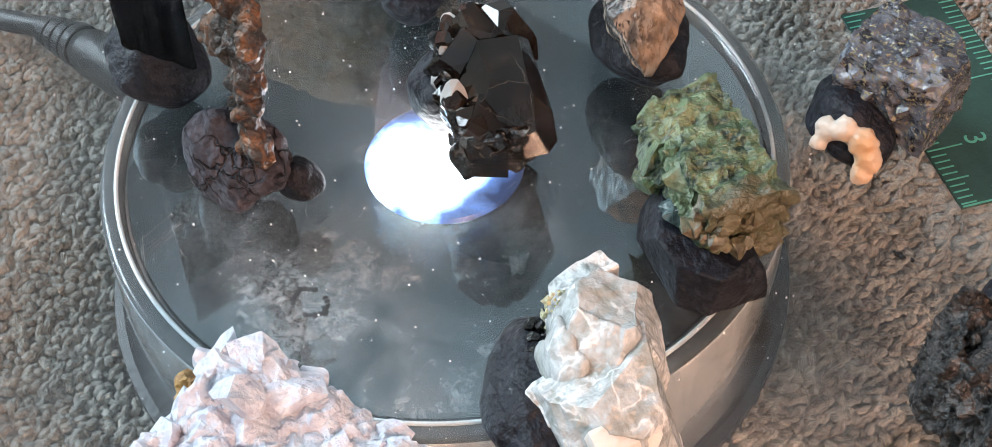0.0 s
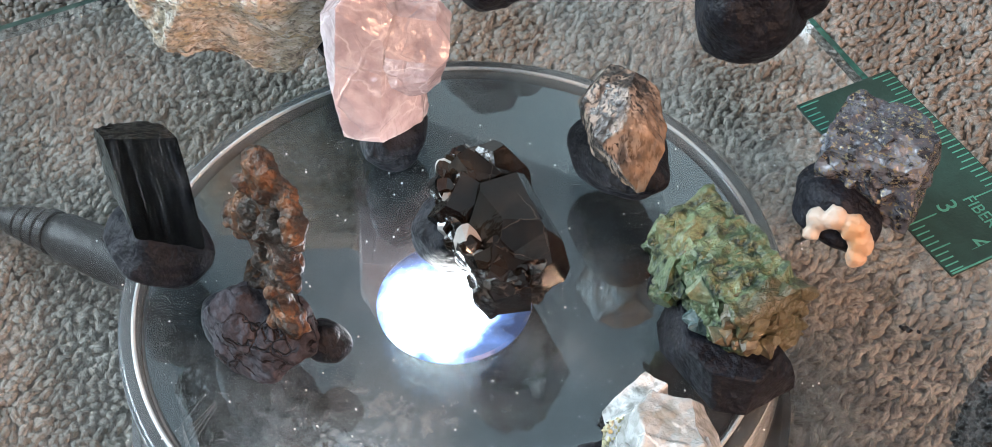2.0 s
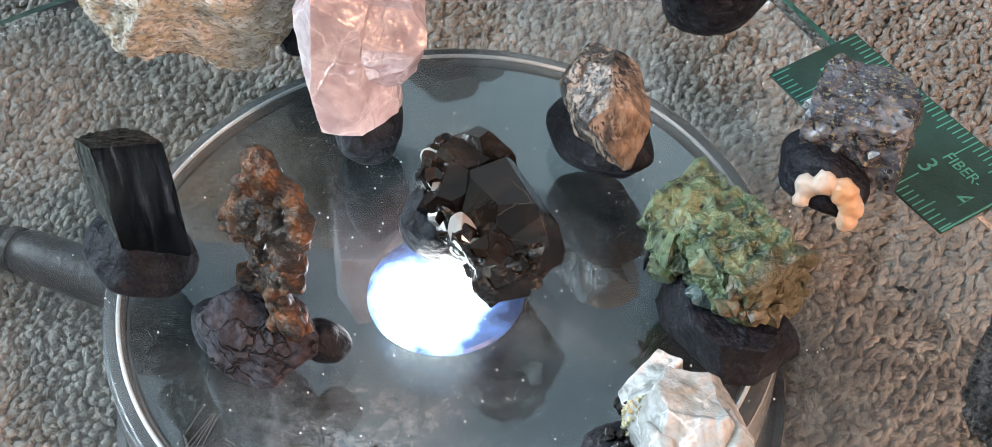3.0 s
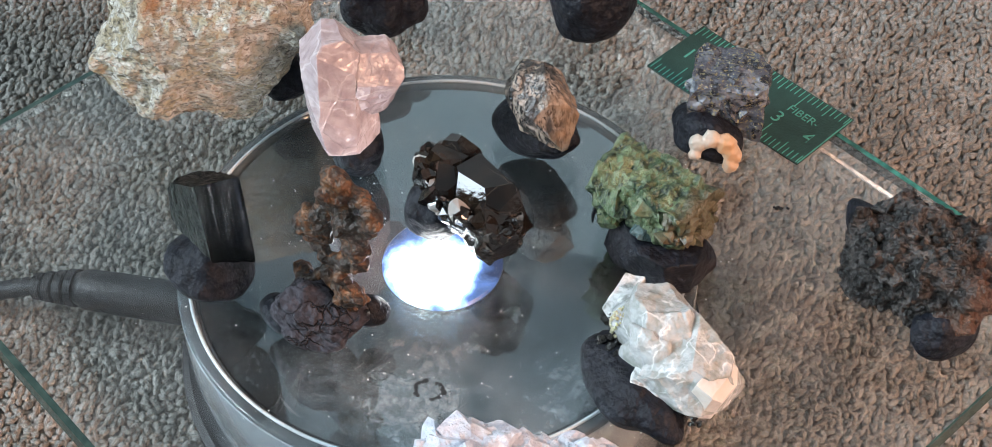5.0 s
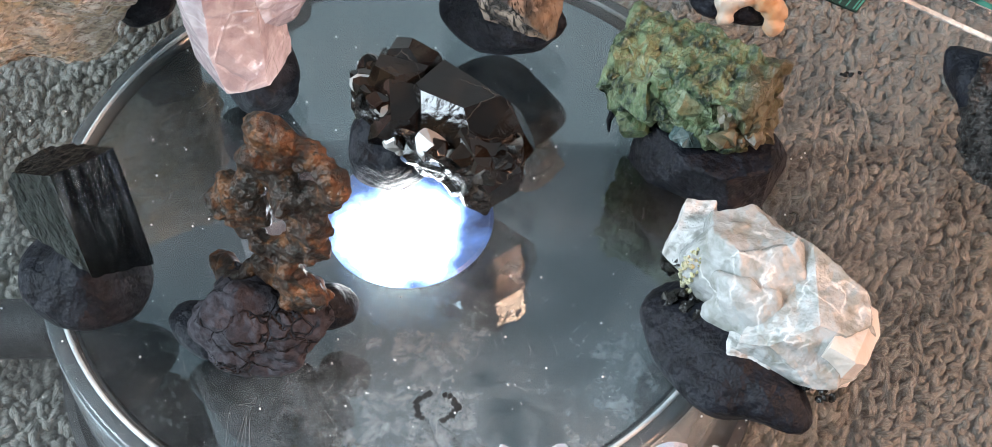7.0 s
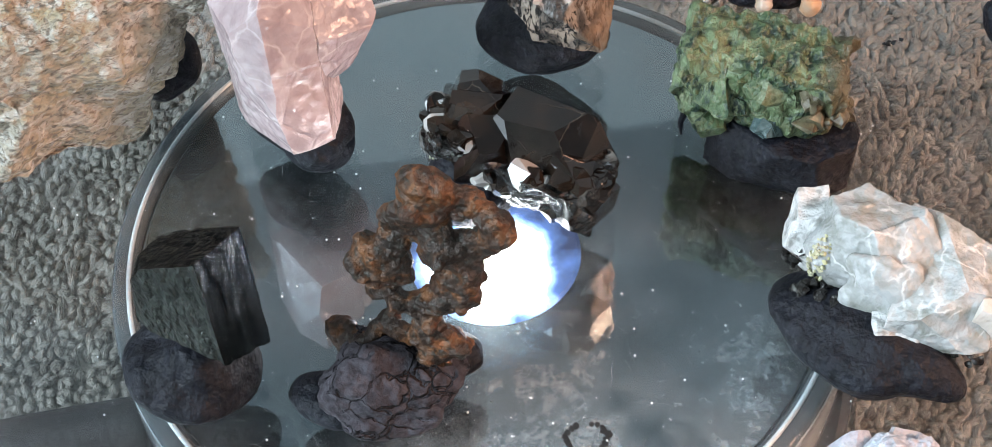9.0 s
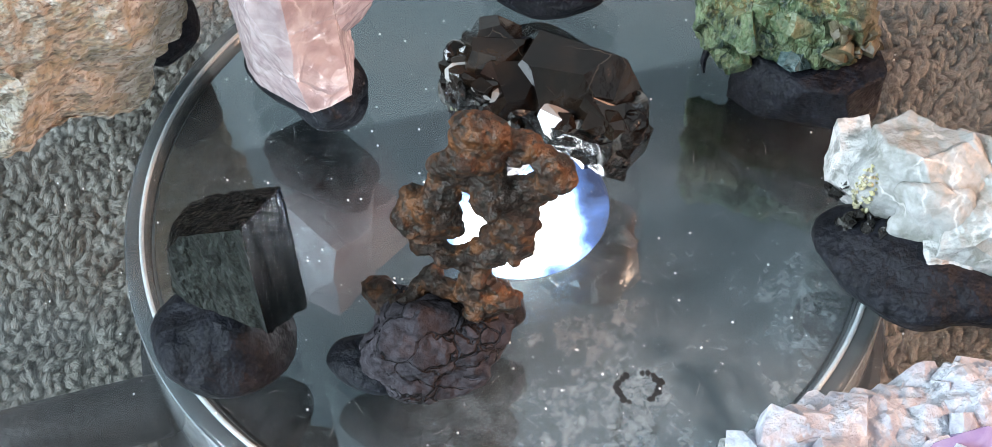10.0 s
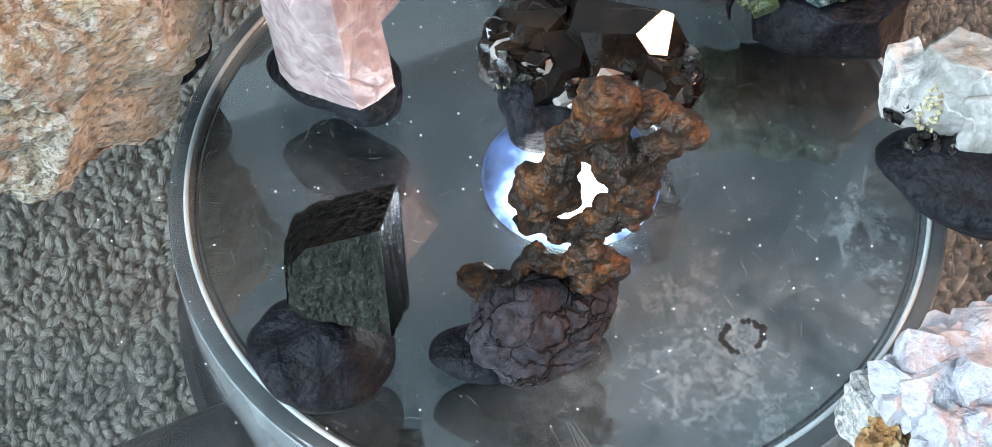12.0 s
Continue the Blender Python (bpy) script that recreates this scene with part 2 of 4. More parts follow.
def dusty_glass(m):
    """A thin uneven film of dust that catches light from above and from below."""
    nt = m.node_tree
    layered(m, 70, (0.6, 0.62, 0.62), 0.38, 0.68, 0.12)
    mix = nt.nodes["Mix Shader"]
    dust = mix.inputs[2].links[0].from_node
    glow = nt.nodes.new("ShaderNodeBsdfTranslucent")
    glow.inputs["Color"].default_value = (0.6, 0.62, 0.65, 1)
    both = nt.nodes.new("ShaderNodeMixShader")
    nt.links.new(dust.outputs[0], both.inputs[1])
    nt.links.new(glow.outputs[0], both.inputs[2])
    nt.links.new(both.outputs[0], mix.inputs[2])


dusty_glass(GLASS)
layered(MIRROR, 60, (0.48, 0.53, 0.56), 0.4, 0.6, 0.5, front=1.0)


def cracked(m, scale, depth=0.002):
    """Dark drying cracks that run round plates of putty."""
    nt = m.node_tree
    bsdf = nt.nodes["Principled BSDF"]
    co = nt.nodes.new("ShaderNodeTexCoord")
    warp = nt.nodes.new("ShaderNodeTexNoise")
    warp.inputs["Scale"].default_value = scale * 1.5
    nt.links.new(co.outputs["Object"], warp.inputs["Vector"])
    add = nt.nodes.new("ShaderNodeVectorMath")
    add.operation = "MULTIPLY_ADD"
    add.inputs[1].default_value = (0.0022, 0.0022, 0.0022)
    nt.links.new(warp.outputs["Color"], add.inputs[0])
    nt.links.new(co.outputs["Object"], add.inputs[2])
    vor = nt.nodes.new("ShaderNodeTexVoronoi")
    vor.feature = "DISTANCE_TO_EDGE"
    vor.inputs["Scale"].default_value = scale
    nt.links.new(add.outputs[0], vor.inputs["Vector"])
    r = nt.nodes.new("ShaderNodeMapRange")
    r.inputs["From Min"].default_value, r.inputs["From Max"].default_value = 0.0, 0.05
    nt.links.new(vor.outputs["Distance"], r.inputs["Value"])
    patch = nt.nodes.new("ShaderNodeTexNoise")
    patch.inputs["Scale"].default_value = scale * 0.6
    nt.links.new(co.outputs["Object"], patch.inputs["Vector"])
    where = nt.nodes.new("ShaderNodeMapRange")
    where.inputs["From Min"].default_value, where.inputs["From Max"].default_value = 0.44, 0.6
    nt.links.new(patch.outputs["Fac"], where.inputs["Value"])
    most = nt.nodes.new("ShaderNodeMath")
    most.operation = "MAXIMUM"
    nt.links.new(r.outputs[0], most.inputs[0])
    nt.links.new(where.outputs[0], most.inputs[1])
    bump = nt.nodes.new("ShaderNodeBump")
    bump.inputs["Distance"].default_value = depth
    nt.links.new(most.outputs[0], bump.inputs["Height"])
    old = bsdf.inputs["Normal"].links
    if old:
        nt.links.new(old[0].from_socket, bump.inputs["Normal"])
    nt.links.new(bump.outputs[0], bsdf.inputs["Normal"])
    return m


cracked(PUTTY_OLD, 300, 0.0022)
cracked(ROSE, 150, 0.0001)
cracked(CALCITE, 140, 0.00007)


def veined(m, scale, colour, width=0.05, most=0.6, seed=0.0):
    """Thin healed fractures that wander through a crystal, broken off in places."""
    nt = m.node_tree
    bsdf = nt.nodes["Principled BSDF"]
    co = nt.nodes.new("ShaderNodeTexCoord")
    warp = nt.nodes.new("ShaderNodeTexNoise")
    warp.inputs["Scale"].default_value = scale * 1.2
    warp.inputs["Detail"].default_value = 5
    nt.links.new(co.outputs["Object"], warp.inputs["Vector"])
    add = nt.nodes.new("ShaderNodeVectorMath")
    add.operation = "MULTIPLY_ADD"
    add.inputs[1].default_value = (0.005, 0.005, 0.005)
    nt.links.new(warp.outputs["Color"], add.inputs[0])
    nt.links.new(co.outputs["Object"], add.inputs[2])
    vor = nt.nodes.new("ShaderNodeTexVoronoi")
    vor.feature = "DISTANCE_TO_EDGE"
    vor.inputs["Scale"].default_value = scale
    nt.links.new(add.outputs[0], vor.inputs["Vector"])
    line = nt.nodes.new("ShaderNodeMapRange")
    line.inputs["From Min"].default_value, line.inputs["From Max"].default_value = width, 0.0
    line.inputs["To Max"].default_value = most
    nt.links.new(vor.outputs["Distance"], line.inputs["Value"])
    where = nt.nodes.new("ShaderNodeTexNoise")
    where.inputs["Scale"].default_value, where.inputs["Detail"].default_value = scale * 0.9, 4
    shift = nt.nodes.new("ShaderNodeMapping")
    shift.inputs["Location"].default_value = (seed, seed, seed)
    nt.links.new(co.outputs["Object"], shift.inputs["Vector"])
    nt.links.new(shift.outputs[0], where.inputs["Vector"])
    gate = nt.nodes.new("ShaderNodeMapRange")
    gate.inputs["From Min"].default_value, gate.inputs["From Max"].default_value = 0.42, 0.58
    nt.links.new(where.outputs["Fac"], gate.inputs["Value"])
    mul = nt.nodes.new("ShaderNodeMath")
    mul.operation = "MULTIPLY"
    nt.links.new(line.outputs[0], mul.inputs[0])
    nt.links.new(gate.outputs[0], mul.inputs[1])
    mix = nt.nodes.new("ShaderNodeMix")
    mix.data_type = "RGBA"
    nt.links.new(mul.outputs[0], mix.inputs["Factor"])
    nt.links.new(bsdf.inputs["Base Color"].links[0].from_socket, mix.inputs["A"])
    mix.inputs["B"].default_value = (*colour, 1)
    nt.links.new(mix.outputs["Result"], bsdf.inputs["Base Color"])
    return m


veined(SMOKY, 150, (0.13, 0.105, 0.085), 0.012, 0.35, 0.3)
veined(ROSE, 150, (0.68, 0.59, 0.58), 0.035, 0.6, 0.1)
veined(CALCITE, 230, (0.72, 0.71, 0.69), 0.06, 0.8, 0.2)
veined(AMETHYST, 300, (0.78, 0.77, 0.78), 0.05, 0.5, 0.4)


def zoned(m, colour, axis, start, end, wander=0.006, scale=200):
    """Blends the surface into another mineral colour along one axis, with a ragged border."""
    nt = m.node_tree
    bsdf = nt.nodes["Principled BSDF"]
    co = nt.nodes.new("ShaderNodeTexCoord")
    split = nt.nodes.new("ShaderNodeSeparateXYZ")
    nt.links.new(co.outputs["Object"], split.inputs[0])
    tex = nt.nodes.new("ShaderNodeTexNoise")
    tex.inputs["Scale"].default_value, tex.inputs["Detail"].default_value = scale, 8
    nt.links.new(co.outputs["Object"], tex.inputs["Vector"])
    mad = nt.nodes.new("ShaderNodeMath")
    mad.operation = "MULTIPLY_ADD"
    mad.inputs[1].default_value = wander
    nt.links.new(tex.outputs["Fac"], mad.inputs[0])
    nt.links.new(split.outputs[axis], mad.inputs[2])
    r = nt.nodes.new("ShaderNodeMapRange")
    r.inputs["From Min"].default_value, r.inputs["From Max"].default_value = start + wander / 2, end + wander / 2
    nt.links.new(mad.outputs[0], r.inputs["Value"])
    mix = nt.nodes.new("ShaderNodeMix")
    mix.data_type = "RGBA"
    nt.links.new(r.outputs[0], mix.inputs["Factor"])
    nt.links.new(bsdf.inputs["Base Color"].links[0].from_socket, mix.inputs["A"])
    mul = nt.nodes.new("ShaderNodeMix")
    mul.data_type, mul.blend_type = "RGBA", "MULTIPLY"
    mul.inputs["Factor"].default_value = 0.7
    mul.inputs["A"].default_value = (*colour, 1)
    vary = nt.nodes.new("ShaderNodeMapRange")
    vary.inputs["To Min"].default_value, vary.inputs["To Max"].default_value = 0.3, 1.6
    nt.links.new(tex.outputs["Fac"], vary.inputs["Value"])
    nt.links.new(vary.outputs[0], mul.inputs["B"])
    nt.links.new(mul.outputs["Result"], mix.inputs["B"])
    nt.links.new(mix.outputs["Result"], bsdf.inputs["Base Color"])
    return m


zoned(LIMONITE, (0.36, 0.17, 0.065), "Z", 0.0256, 0.0292, 0.011, 120)
zoned(GREEN, (0.085, 0.076, 0.042), "X", 0.0048, 0.0075, 0.008)
zoned(BLACK_ROCK, (0.07, 0.036, 0.022), "X", 0.007, 0.013, 0.016, 300)
zoned(PEBBLE, (0.25, 0.16, 0.098), "X", 0.0012, 0.0075, 0.013, 420)
AMETHYST_POINT = material("amethyst_violet", (0.36, 0.28, 0.47), 0.14, vary=[(0.52, 0.45, 0.6), (0.28, 0.2, 0.4)], scale=120, subsurface=0.4, bump=0.4, bump_scale=300)
MATRIX = material("grey_granular_rock", (0.34, 0.35, 0.34), 0.8, vary=[(0.1, 0.11, 0.11), (0.6, 0.6, 0.58)], scale=420, bump=1, bump_scale=900)
CREAM = material("calcite_cream", (0.58, 0.52, 0.46), 0.3, vary=[(0.66, 0.61, 0.57)], scale=140, subsurface=0.3, bump=0.3)
SMOKY_MATRIX = material("smoky_matrix", (0.012, 0.011, 0.01), 0.15, vary=[(0.25, 0.25, 0.23), (0.006, 0.006, 0.006)], scale=190, bump=1, bump_scale=380, lo=0.55, hi=0.72, bump_size=0.0015)
# pale crust chips low down; higher up they paint white window glints on facets
SMOKY_PALE_GLINT = material("smoky_pale_glint", (0.2, 0.18, 0.16), 0.1, vary=[(0.4, 0.38, 0.36)], scale=200)
LIMONITE_RUST = material("rust_crust", (0.4, 0.22, 0.07), 0.85, vary=[(0.5, 0.42, 0.26), (0.2, 0.1, 0.04)], scale=300, bump=1)
LICHEN = material("greenish_crust", (0.2, 0.21, 0.12), 0.7, vary=[(0.38, 0.38, 0.3), (0.06, 0.06, 0.04)], scale=400, bump=1)
YELLOW_CRUST = material("yellow_crust", (0.52, 0.48, 0.26), 0.7, vary=[(0.62, 0.6, 0.46)], scale=400, bump=1)
CALCITE_WHITE = material("calcite_white", (0.62, 0.615, 0.6), 0.4, vary=[(0.7, 0.7, 0.69), (0.3, 0.3, 0.28)], scale=210, bump=1, bump_scale=380, lo=0.44, hi=0.66, subsurface=0.2, bump_size=0.0016)
BROWN_CRUST = material("olive_brown_crust", (0.09, 0.083, 0.045), 0.4, vary=[(0.16, 0.14, 0.085), (0.05, 0.035, 0.018)], scale=200, bump=1, bump_scale=420)
HAIR = material("lint_hair", (0.3, 0.31, 0.31), 0.8)
LINT = material("lint", (0.6, 0.62, 0.62), 0.9)

CM = 0.01


def thing(name, x, y, z, label, category, group="", kind="", rz=0.0):
    ob = new(name)
    ob.empty_display_size = 0.01
    ob.matrix_world = pose(x * CM, y * CM, z * CM, 0, 0, rz)
    return tagged(ob, label, category, group, kind)


def part(name, bm, mat, parent=None, label="", smooth=False):
    """Links a bmesh, built in centimetres, as one mesh object under its parent."""
    bmesh.ops.scale(bm, vec=(CM, CM, CM), verts=bm.verts)
    bmesh.ops.recalc_face_normals(bm, faces=bm.faces)
    me = bpy.data.meshes.new(name)
    bm.to_mesh(me)
    bm.free()
    for p in me.polygons:
        p.use_smooth = smooth
    me.materials.append(mat)
    ob = new(name, me)
    if parent:
        ob.parent = parent
    return tagged(ob, label)


def blob(rx, ry, rz, seed, rough=0.1, freq=1.2, fine=0.0, fine_freq=5.0, sub=4, flat=None, centre=(0, 0, 0), turn=None):
    """A lump, its radii in centimetres, with an uneven surface; flat cuts it level at that height."""
    bm = bmesh.new()
    bmesh.ops.create_icosphere(bm, subdivisions=sub, radius=1)
    off = Vector((seed * 7.3, seed * 3.1, seed * 1.7))
    for v in bm.verts:
        d = v.co.normalized()
        p = Vector((d.x * rx, d.y * ry, d.z * rz))
        k = 1 + rough * noise.noise(d * freq + off) * 2
        if fine:
            k += fine * noise.fractal(p * fine_freq + off, 0.8, 2.1, 4) / max(rx, ry, rz)
        v.co = p * k
    if turn:
        bmesh.ops.rotate(bm, verts=bm.verts, matrix=Euler([radians(a) for a in turn]).to_matrix())
    bmesh.ops.translate(bm, verts=bm.verts, vec=centre)
    if flat is not None:
        for v in bm.verts:
            v.co.z = max(v.co.z, flat)
    return bm


def cut_stone(size, planes, seed=0, bumps=0.0, freq=1.5, cuts=0, turn=(0, 0, 0), centre=(0, 0, 0), fine=0.0, fine_freq=6.0, groove=0.0, step=0.11):
    """A block cut by planes (nx, ny, nz, distance), then broken up and roughened."""
    bm = bmesh.new()
    bmesh.ops.create_cube(bm, size=2)
    bmesh.ops.scale(bm, vec=size, verts=bm.verts)
    for nx, ny, nz, d in planes:
        n = Vector((nx, ny, nz)).normalized()
        got = bmesh.ops.bisect_plane(bm, geom=bm.verts[:] + bm.edges[:] + bm.faces[:], plane_co=n * d, plane_no=n, clear_outer=True)
        edges = [e for e in got["geom_cut"] if isinstance(e, bmesh.types.BMEdge)]
        if edges:
            bmesh.ops.contextual_create(bm, geom=edges)
    if cuts:
        bmesh.ops.triangulate(bm, faces=bm.faces[:])
        for _ in range(cuts):
            long_ones = [e for e in bm.edges if e.calc_length() > max(size) * step]
            if not long_ones:
                break
            bmesh.ops.subdivide_edges(bm, edges=long_ones, cuts=1)
            bmesh.ops.triangulate(bm, faces=[f for f in bm.faces if len(f.verts) > 3])
        bm.normal_update()
        off = Vector((seed * 5.3, seed * 2.1, seed * 3.7))
        for v in bm.verts:
            k = bumps * noise.fractal(v.co * freq + off, 0.9, 2.1, 5)
            if fine:
                k += fine * noise.noise(v.co * fine_freq + off)
            if groove:
                k += groove * noise.noise(Vector((v.co.x * 11, v.co.y * 11, v.co.z * 0.5)) + off)
            v.co += v.normal * k
    bmesh.ops.rotate(bm, verts=bm.verts, matrix=Euler([radians(a) for a in turn]).to_matrix())
    bmesh.ops.translate(bm, verts=bm.verts, vec=centre)
    return bm


def merge(*meshes):
    """Several bmeshes as one."""
    out = bmesh.new()
    for bm in meshes:
        me = bpy.data.meshes.new("joined")
        bm.to_mesh(me)
        bm.free()
        out.from_mesh(me)
        bpy.data.meshes.remove(me)
    return out


def box(x0, x1, y0, y1, z0, z1):
    bm = bmesh.new()
    bmesh.ops.create_cube(bm, size=1)
    bmesh.ops.scale(bm, vec=(x1 - x0, y1 - y0, z1 - z0), verts=bm.verts)
    bmesh.ops.translate(bm, verts=bm.verts, vec=((x0 + x1) / 2, (y0 + y1) / 2, (z0 + z1) / 2))
    return bm


def lathe(profile, n=96):
    """A ring surface from (radius, height) pairs."""
    bm = bmesh.new()
    rings = []
    for r, z in profile:
        if r < 1e-6:
            rings.append([bm.verts.new((0, 0, z))])
        else:
            rings.append([bm.verts.new((r * math.cos(2 * math.pi * k / n), r * math.sin(2 * math.pi * k / n), z)) for k in range(n)])
    for a, b in zip(rings, rings[1:]):
        for k in range(n):
            j = (k + 1) % n
            if len(a) == 1 and len(b) > 1:
                bm.faces.new((a[0], b[k], b[j]))
            elif len(b) == 1 and len(a) > 1:
                bm.faces.new((a[k], a[j], b[0]))
            elif len(a) > 1:
                bm.faces.new((a[k], a[j], b[j], b[k]))
    return bm


def tube(points, radii, n=12):
    """A round tube through points."""
    bm = bmesh.new()
    rings = []
    pts = [Vector(p) for p in points]
    for i, p in enumerate(pts):
        d = (pts[min(i + 1, len(pts) - 1)] - pts[max(i - 1, 0)]).normalized()
        a = d.cross(Vector((0, 0, 1)) if abs(d.z) < 0.9 else Vector((1, 0, 0))).normalized()
        b = d.cross(a)
        rings.append([bm.verts.new(p + radii[i] * (math.cos(2 * math.pi * k / n) * a + math.sin(2 * math.pi * k / n) * b)) for k in range(n)])
    for a, b in zip(rings, rings[1:]):
        for k in range(n):
            bm.faces.new((a[k], a[(k + 1) % n], b[(k + 1) % n], b[k]))
    bm.faces.new(rings[0])
    bm.faces.new(list(reversed(rings[-1])))
    return bm


def crystal(foot, tip, radius, seed, sides=6, shoulder=0.65, flat=1.0, blunt=0.25):
    """A pointed prism from foot to tip with uneven sides."""
    rnd = random.Random(seed)
    foot, tip = Vector(foot), Vector(tip)
    axis = tip - foot
    turn = axis.to_track_quat("Z", "Y").to_matrix()
    bm = bmesh.new()
    angles = [2 * math.pi * (k + rnd.uniform(-0.22, 0.22)) / sides for k in range(sides)]
    spread = [radius * rnd.uniform(0.8, 1.15) for _ in range(sides)]
    rings = []
    for h, s in ((0, 1.0), (shoulder, 0.96), (1.0, blunt)):
        lean = Vector((rnd.uniform(-1, 1), rnd.uniform(-1, 1), 0)) * (radius * 0.25 if h == 1.0 else 0)
        rings.append([bm.verts.new(foot + turn @ (Vector((math.cos(a) * r * s, math.sin(a) * r * s * flat, axis.length * (h + (rnd.uniform(-0.08, 0.08) if h == shoulder else 0)))) + lean)) for a, r in zip(angles, spread)])
    for a, b in zip(rings, rings[1:]):
        for k in range(sides):
            bm.faces.new((a[k], a[(k + 1) % sides], b[(k + 1) % sides], b[k]))
    bm.faces.new(list(reversed(rings[0])))
    bm.faces.new(rings[-1])
    return bm


def fused(bm, voxel, seed, amount=0.02, freq=6.0):
    """Welds overlapping lumps into one skin and roughens it."""
    me = bpy.data.meshes.new("lumps")
    bm.to_mesh(me)
    bm.free()
    ob = new("lumps", me)
    mod = ob.modifiers.new("weld", "REMESH")
    mod.mode, mod.voxel_size = "VOXEL", voxel
    soft = ob.modifiers.new("soft", "SMOOTH")
    soft.iterations = 2
    bpy.context.view_layer.update()
    done = bpy.data.meshes.new_from_object(ob.evaluated_get(bpy.context.evaluated_depsgraph_get()))
    bpy.data.objects.remove(ob)
    out = bmesh.new()
    out.from_mesh(done)
    bpy.data.meshes.remove(done)
    out.normal_update()
    off = Vector((seed, seed * 2.3, seed * 0.7))
    for v in out.verts:
        v.co += v.normal * amount * noise.fractal(v.co * freq + off, 0.9, 2.1, 4)
    return out


def bars(rows, z0, z1):
    """Flat boxes (x0, x1, y0, y1) in one mesh."""
    return merge(*[box(*r, z0, z1) for r in rows])


def chunk(at, r, seed):
    """A broken block of crystal with a dozen random faces."""
    rnd = random.Random(seed)
    planes = []
    for _ in range(13):
        d = Vector((rnd.gauss(0, 1), rnd.gauss(0, 1), rnd.gauss(0, 1))).normalized()
        planes.append((*d, r * rnd.uniform(0.62, 0.9)))
    return cut_stone((r, r * 0.9, r * 0.9), planes, turn=(rnd.uniform(0, 90), rnd.uniform(0, 90), rnd.uniform(0, 90)), centre=at)


def crust(count, centre, radii, small, large, seed, low=-0.5):
    """Small broken crystals set all over a lump."""
    rnd = random.Random(seed)
    bits = []
    while len(bits) < count:
        d = Vector((rnd.gauss(0, 1), rnd.gauss(0, 1), rnd.gauss(0, 1))).normalized()
        if d.z < low:
            continue
        k = rnd.uniform(0.88, 1.02)
        at = (centre[0] + d.x * radii[0] * k, centre[1] + d.y * radii[1] * k, centre[2] + d.z * radii[2] * k)
        bits.append(chunk(at, rnd.uniform(small, large), rnd.random()))
    return merge(*bits)


# ---- the room ----
FLOOR = -3.0
tagged(part("floor", box(-200, 200, -200, 200, FLOOR - 5, FLOOR), CARPET), "beige loop-pile carpet floor", "floor", kind="structure")
tagged(part("ceiling", box(-205, 205, -205, 205, 236, 245), CEILING_DIM), "unseen off-white ceiling, its dimness put into the colour", "ceiling", kind="structure")
tagged(part("wall_north", box(-205, 205, 200, 210, FLOOR, 236), PAINT), "plain painted wall", "wall", kind="structure")
tagged(part("wall_south", box(-205, 205, -210, -200, FLOOR, 236), PAINT), "plain painted wall", "wall", kind="structure")
tagged(part("wall_east", box(200, 210, -200, 200, FLOOR, 236), PAINT), "plain painted wall", "wall", kind="structure")
tagged(part("wall_west", merge(box(-210, -200, -200, 200, FLOOR, 60), box(-210, -200, -200, 200, 180, 236), box(-210, -200, -200, -115, 60, 180), box(-210, -200, 5, 200, 60, 180)), PAINT), "plain painted wall with a window opening", "wall", kind="structure")
window = thing("window_1", -205, -55, 60, "white framed window in the wall", "window", kind="structure")
for side in ((-2, 2, -60, 60, 0, 3), (-2, 2, -60, 60, 117, 120), (-2, 2, -60, -57, 3, 117), (-2, 2, 57, 60, 3, 117)):
    part("frame", box(*side), PAINT, window)
part("sill", box(5, 12, -64, 64, -3, 0), PAINT, window)


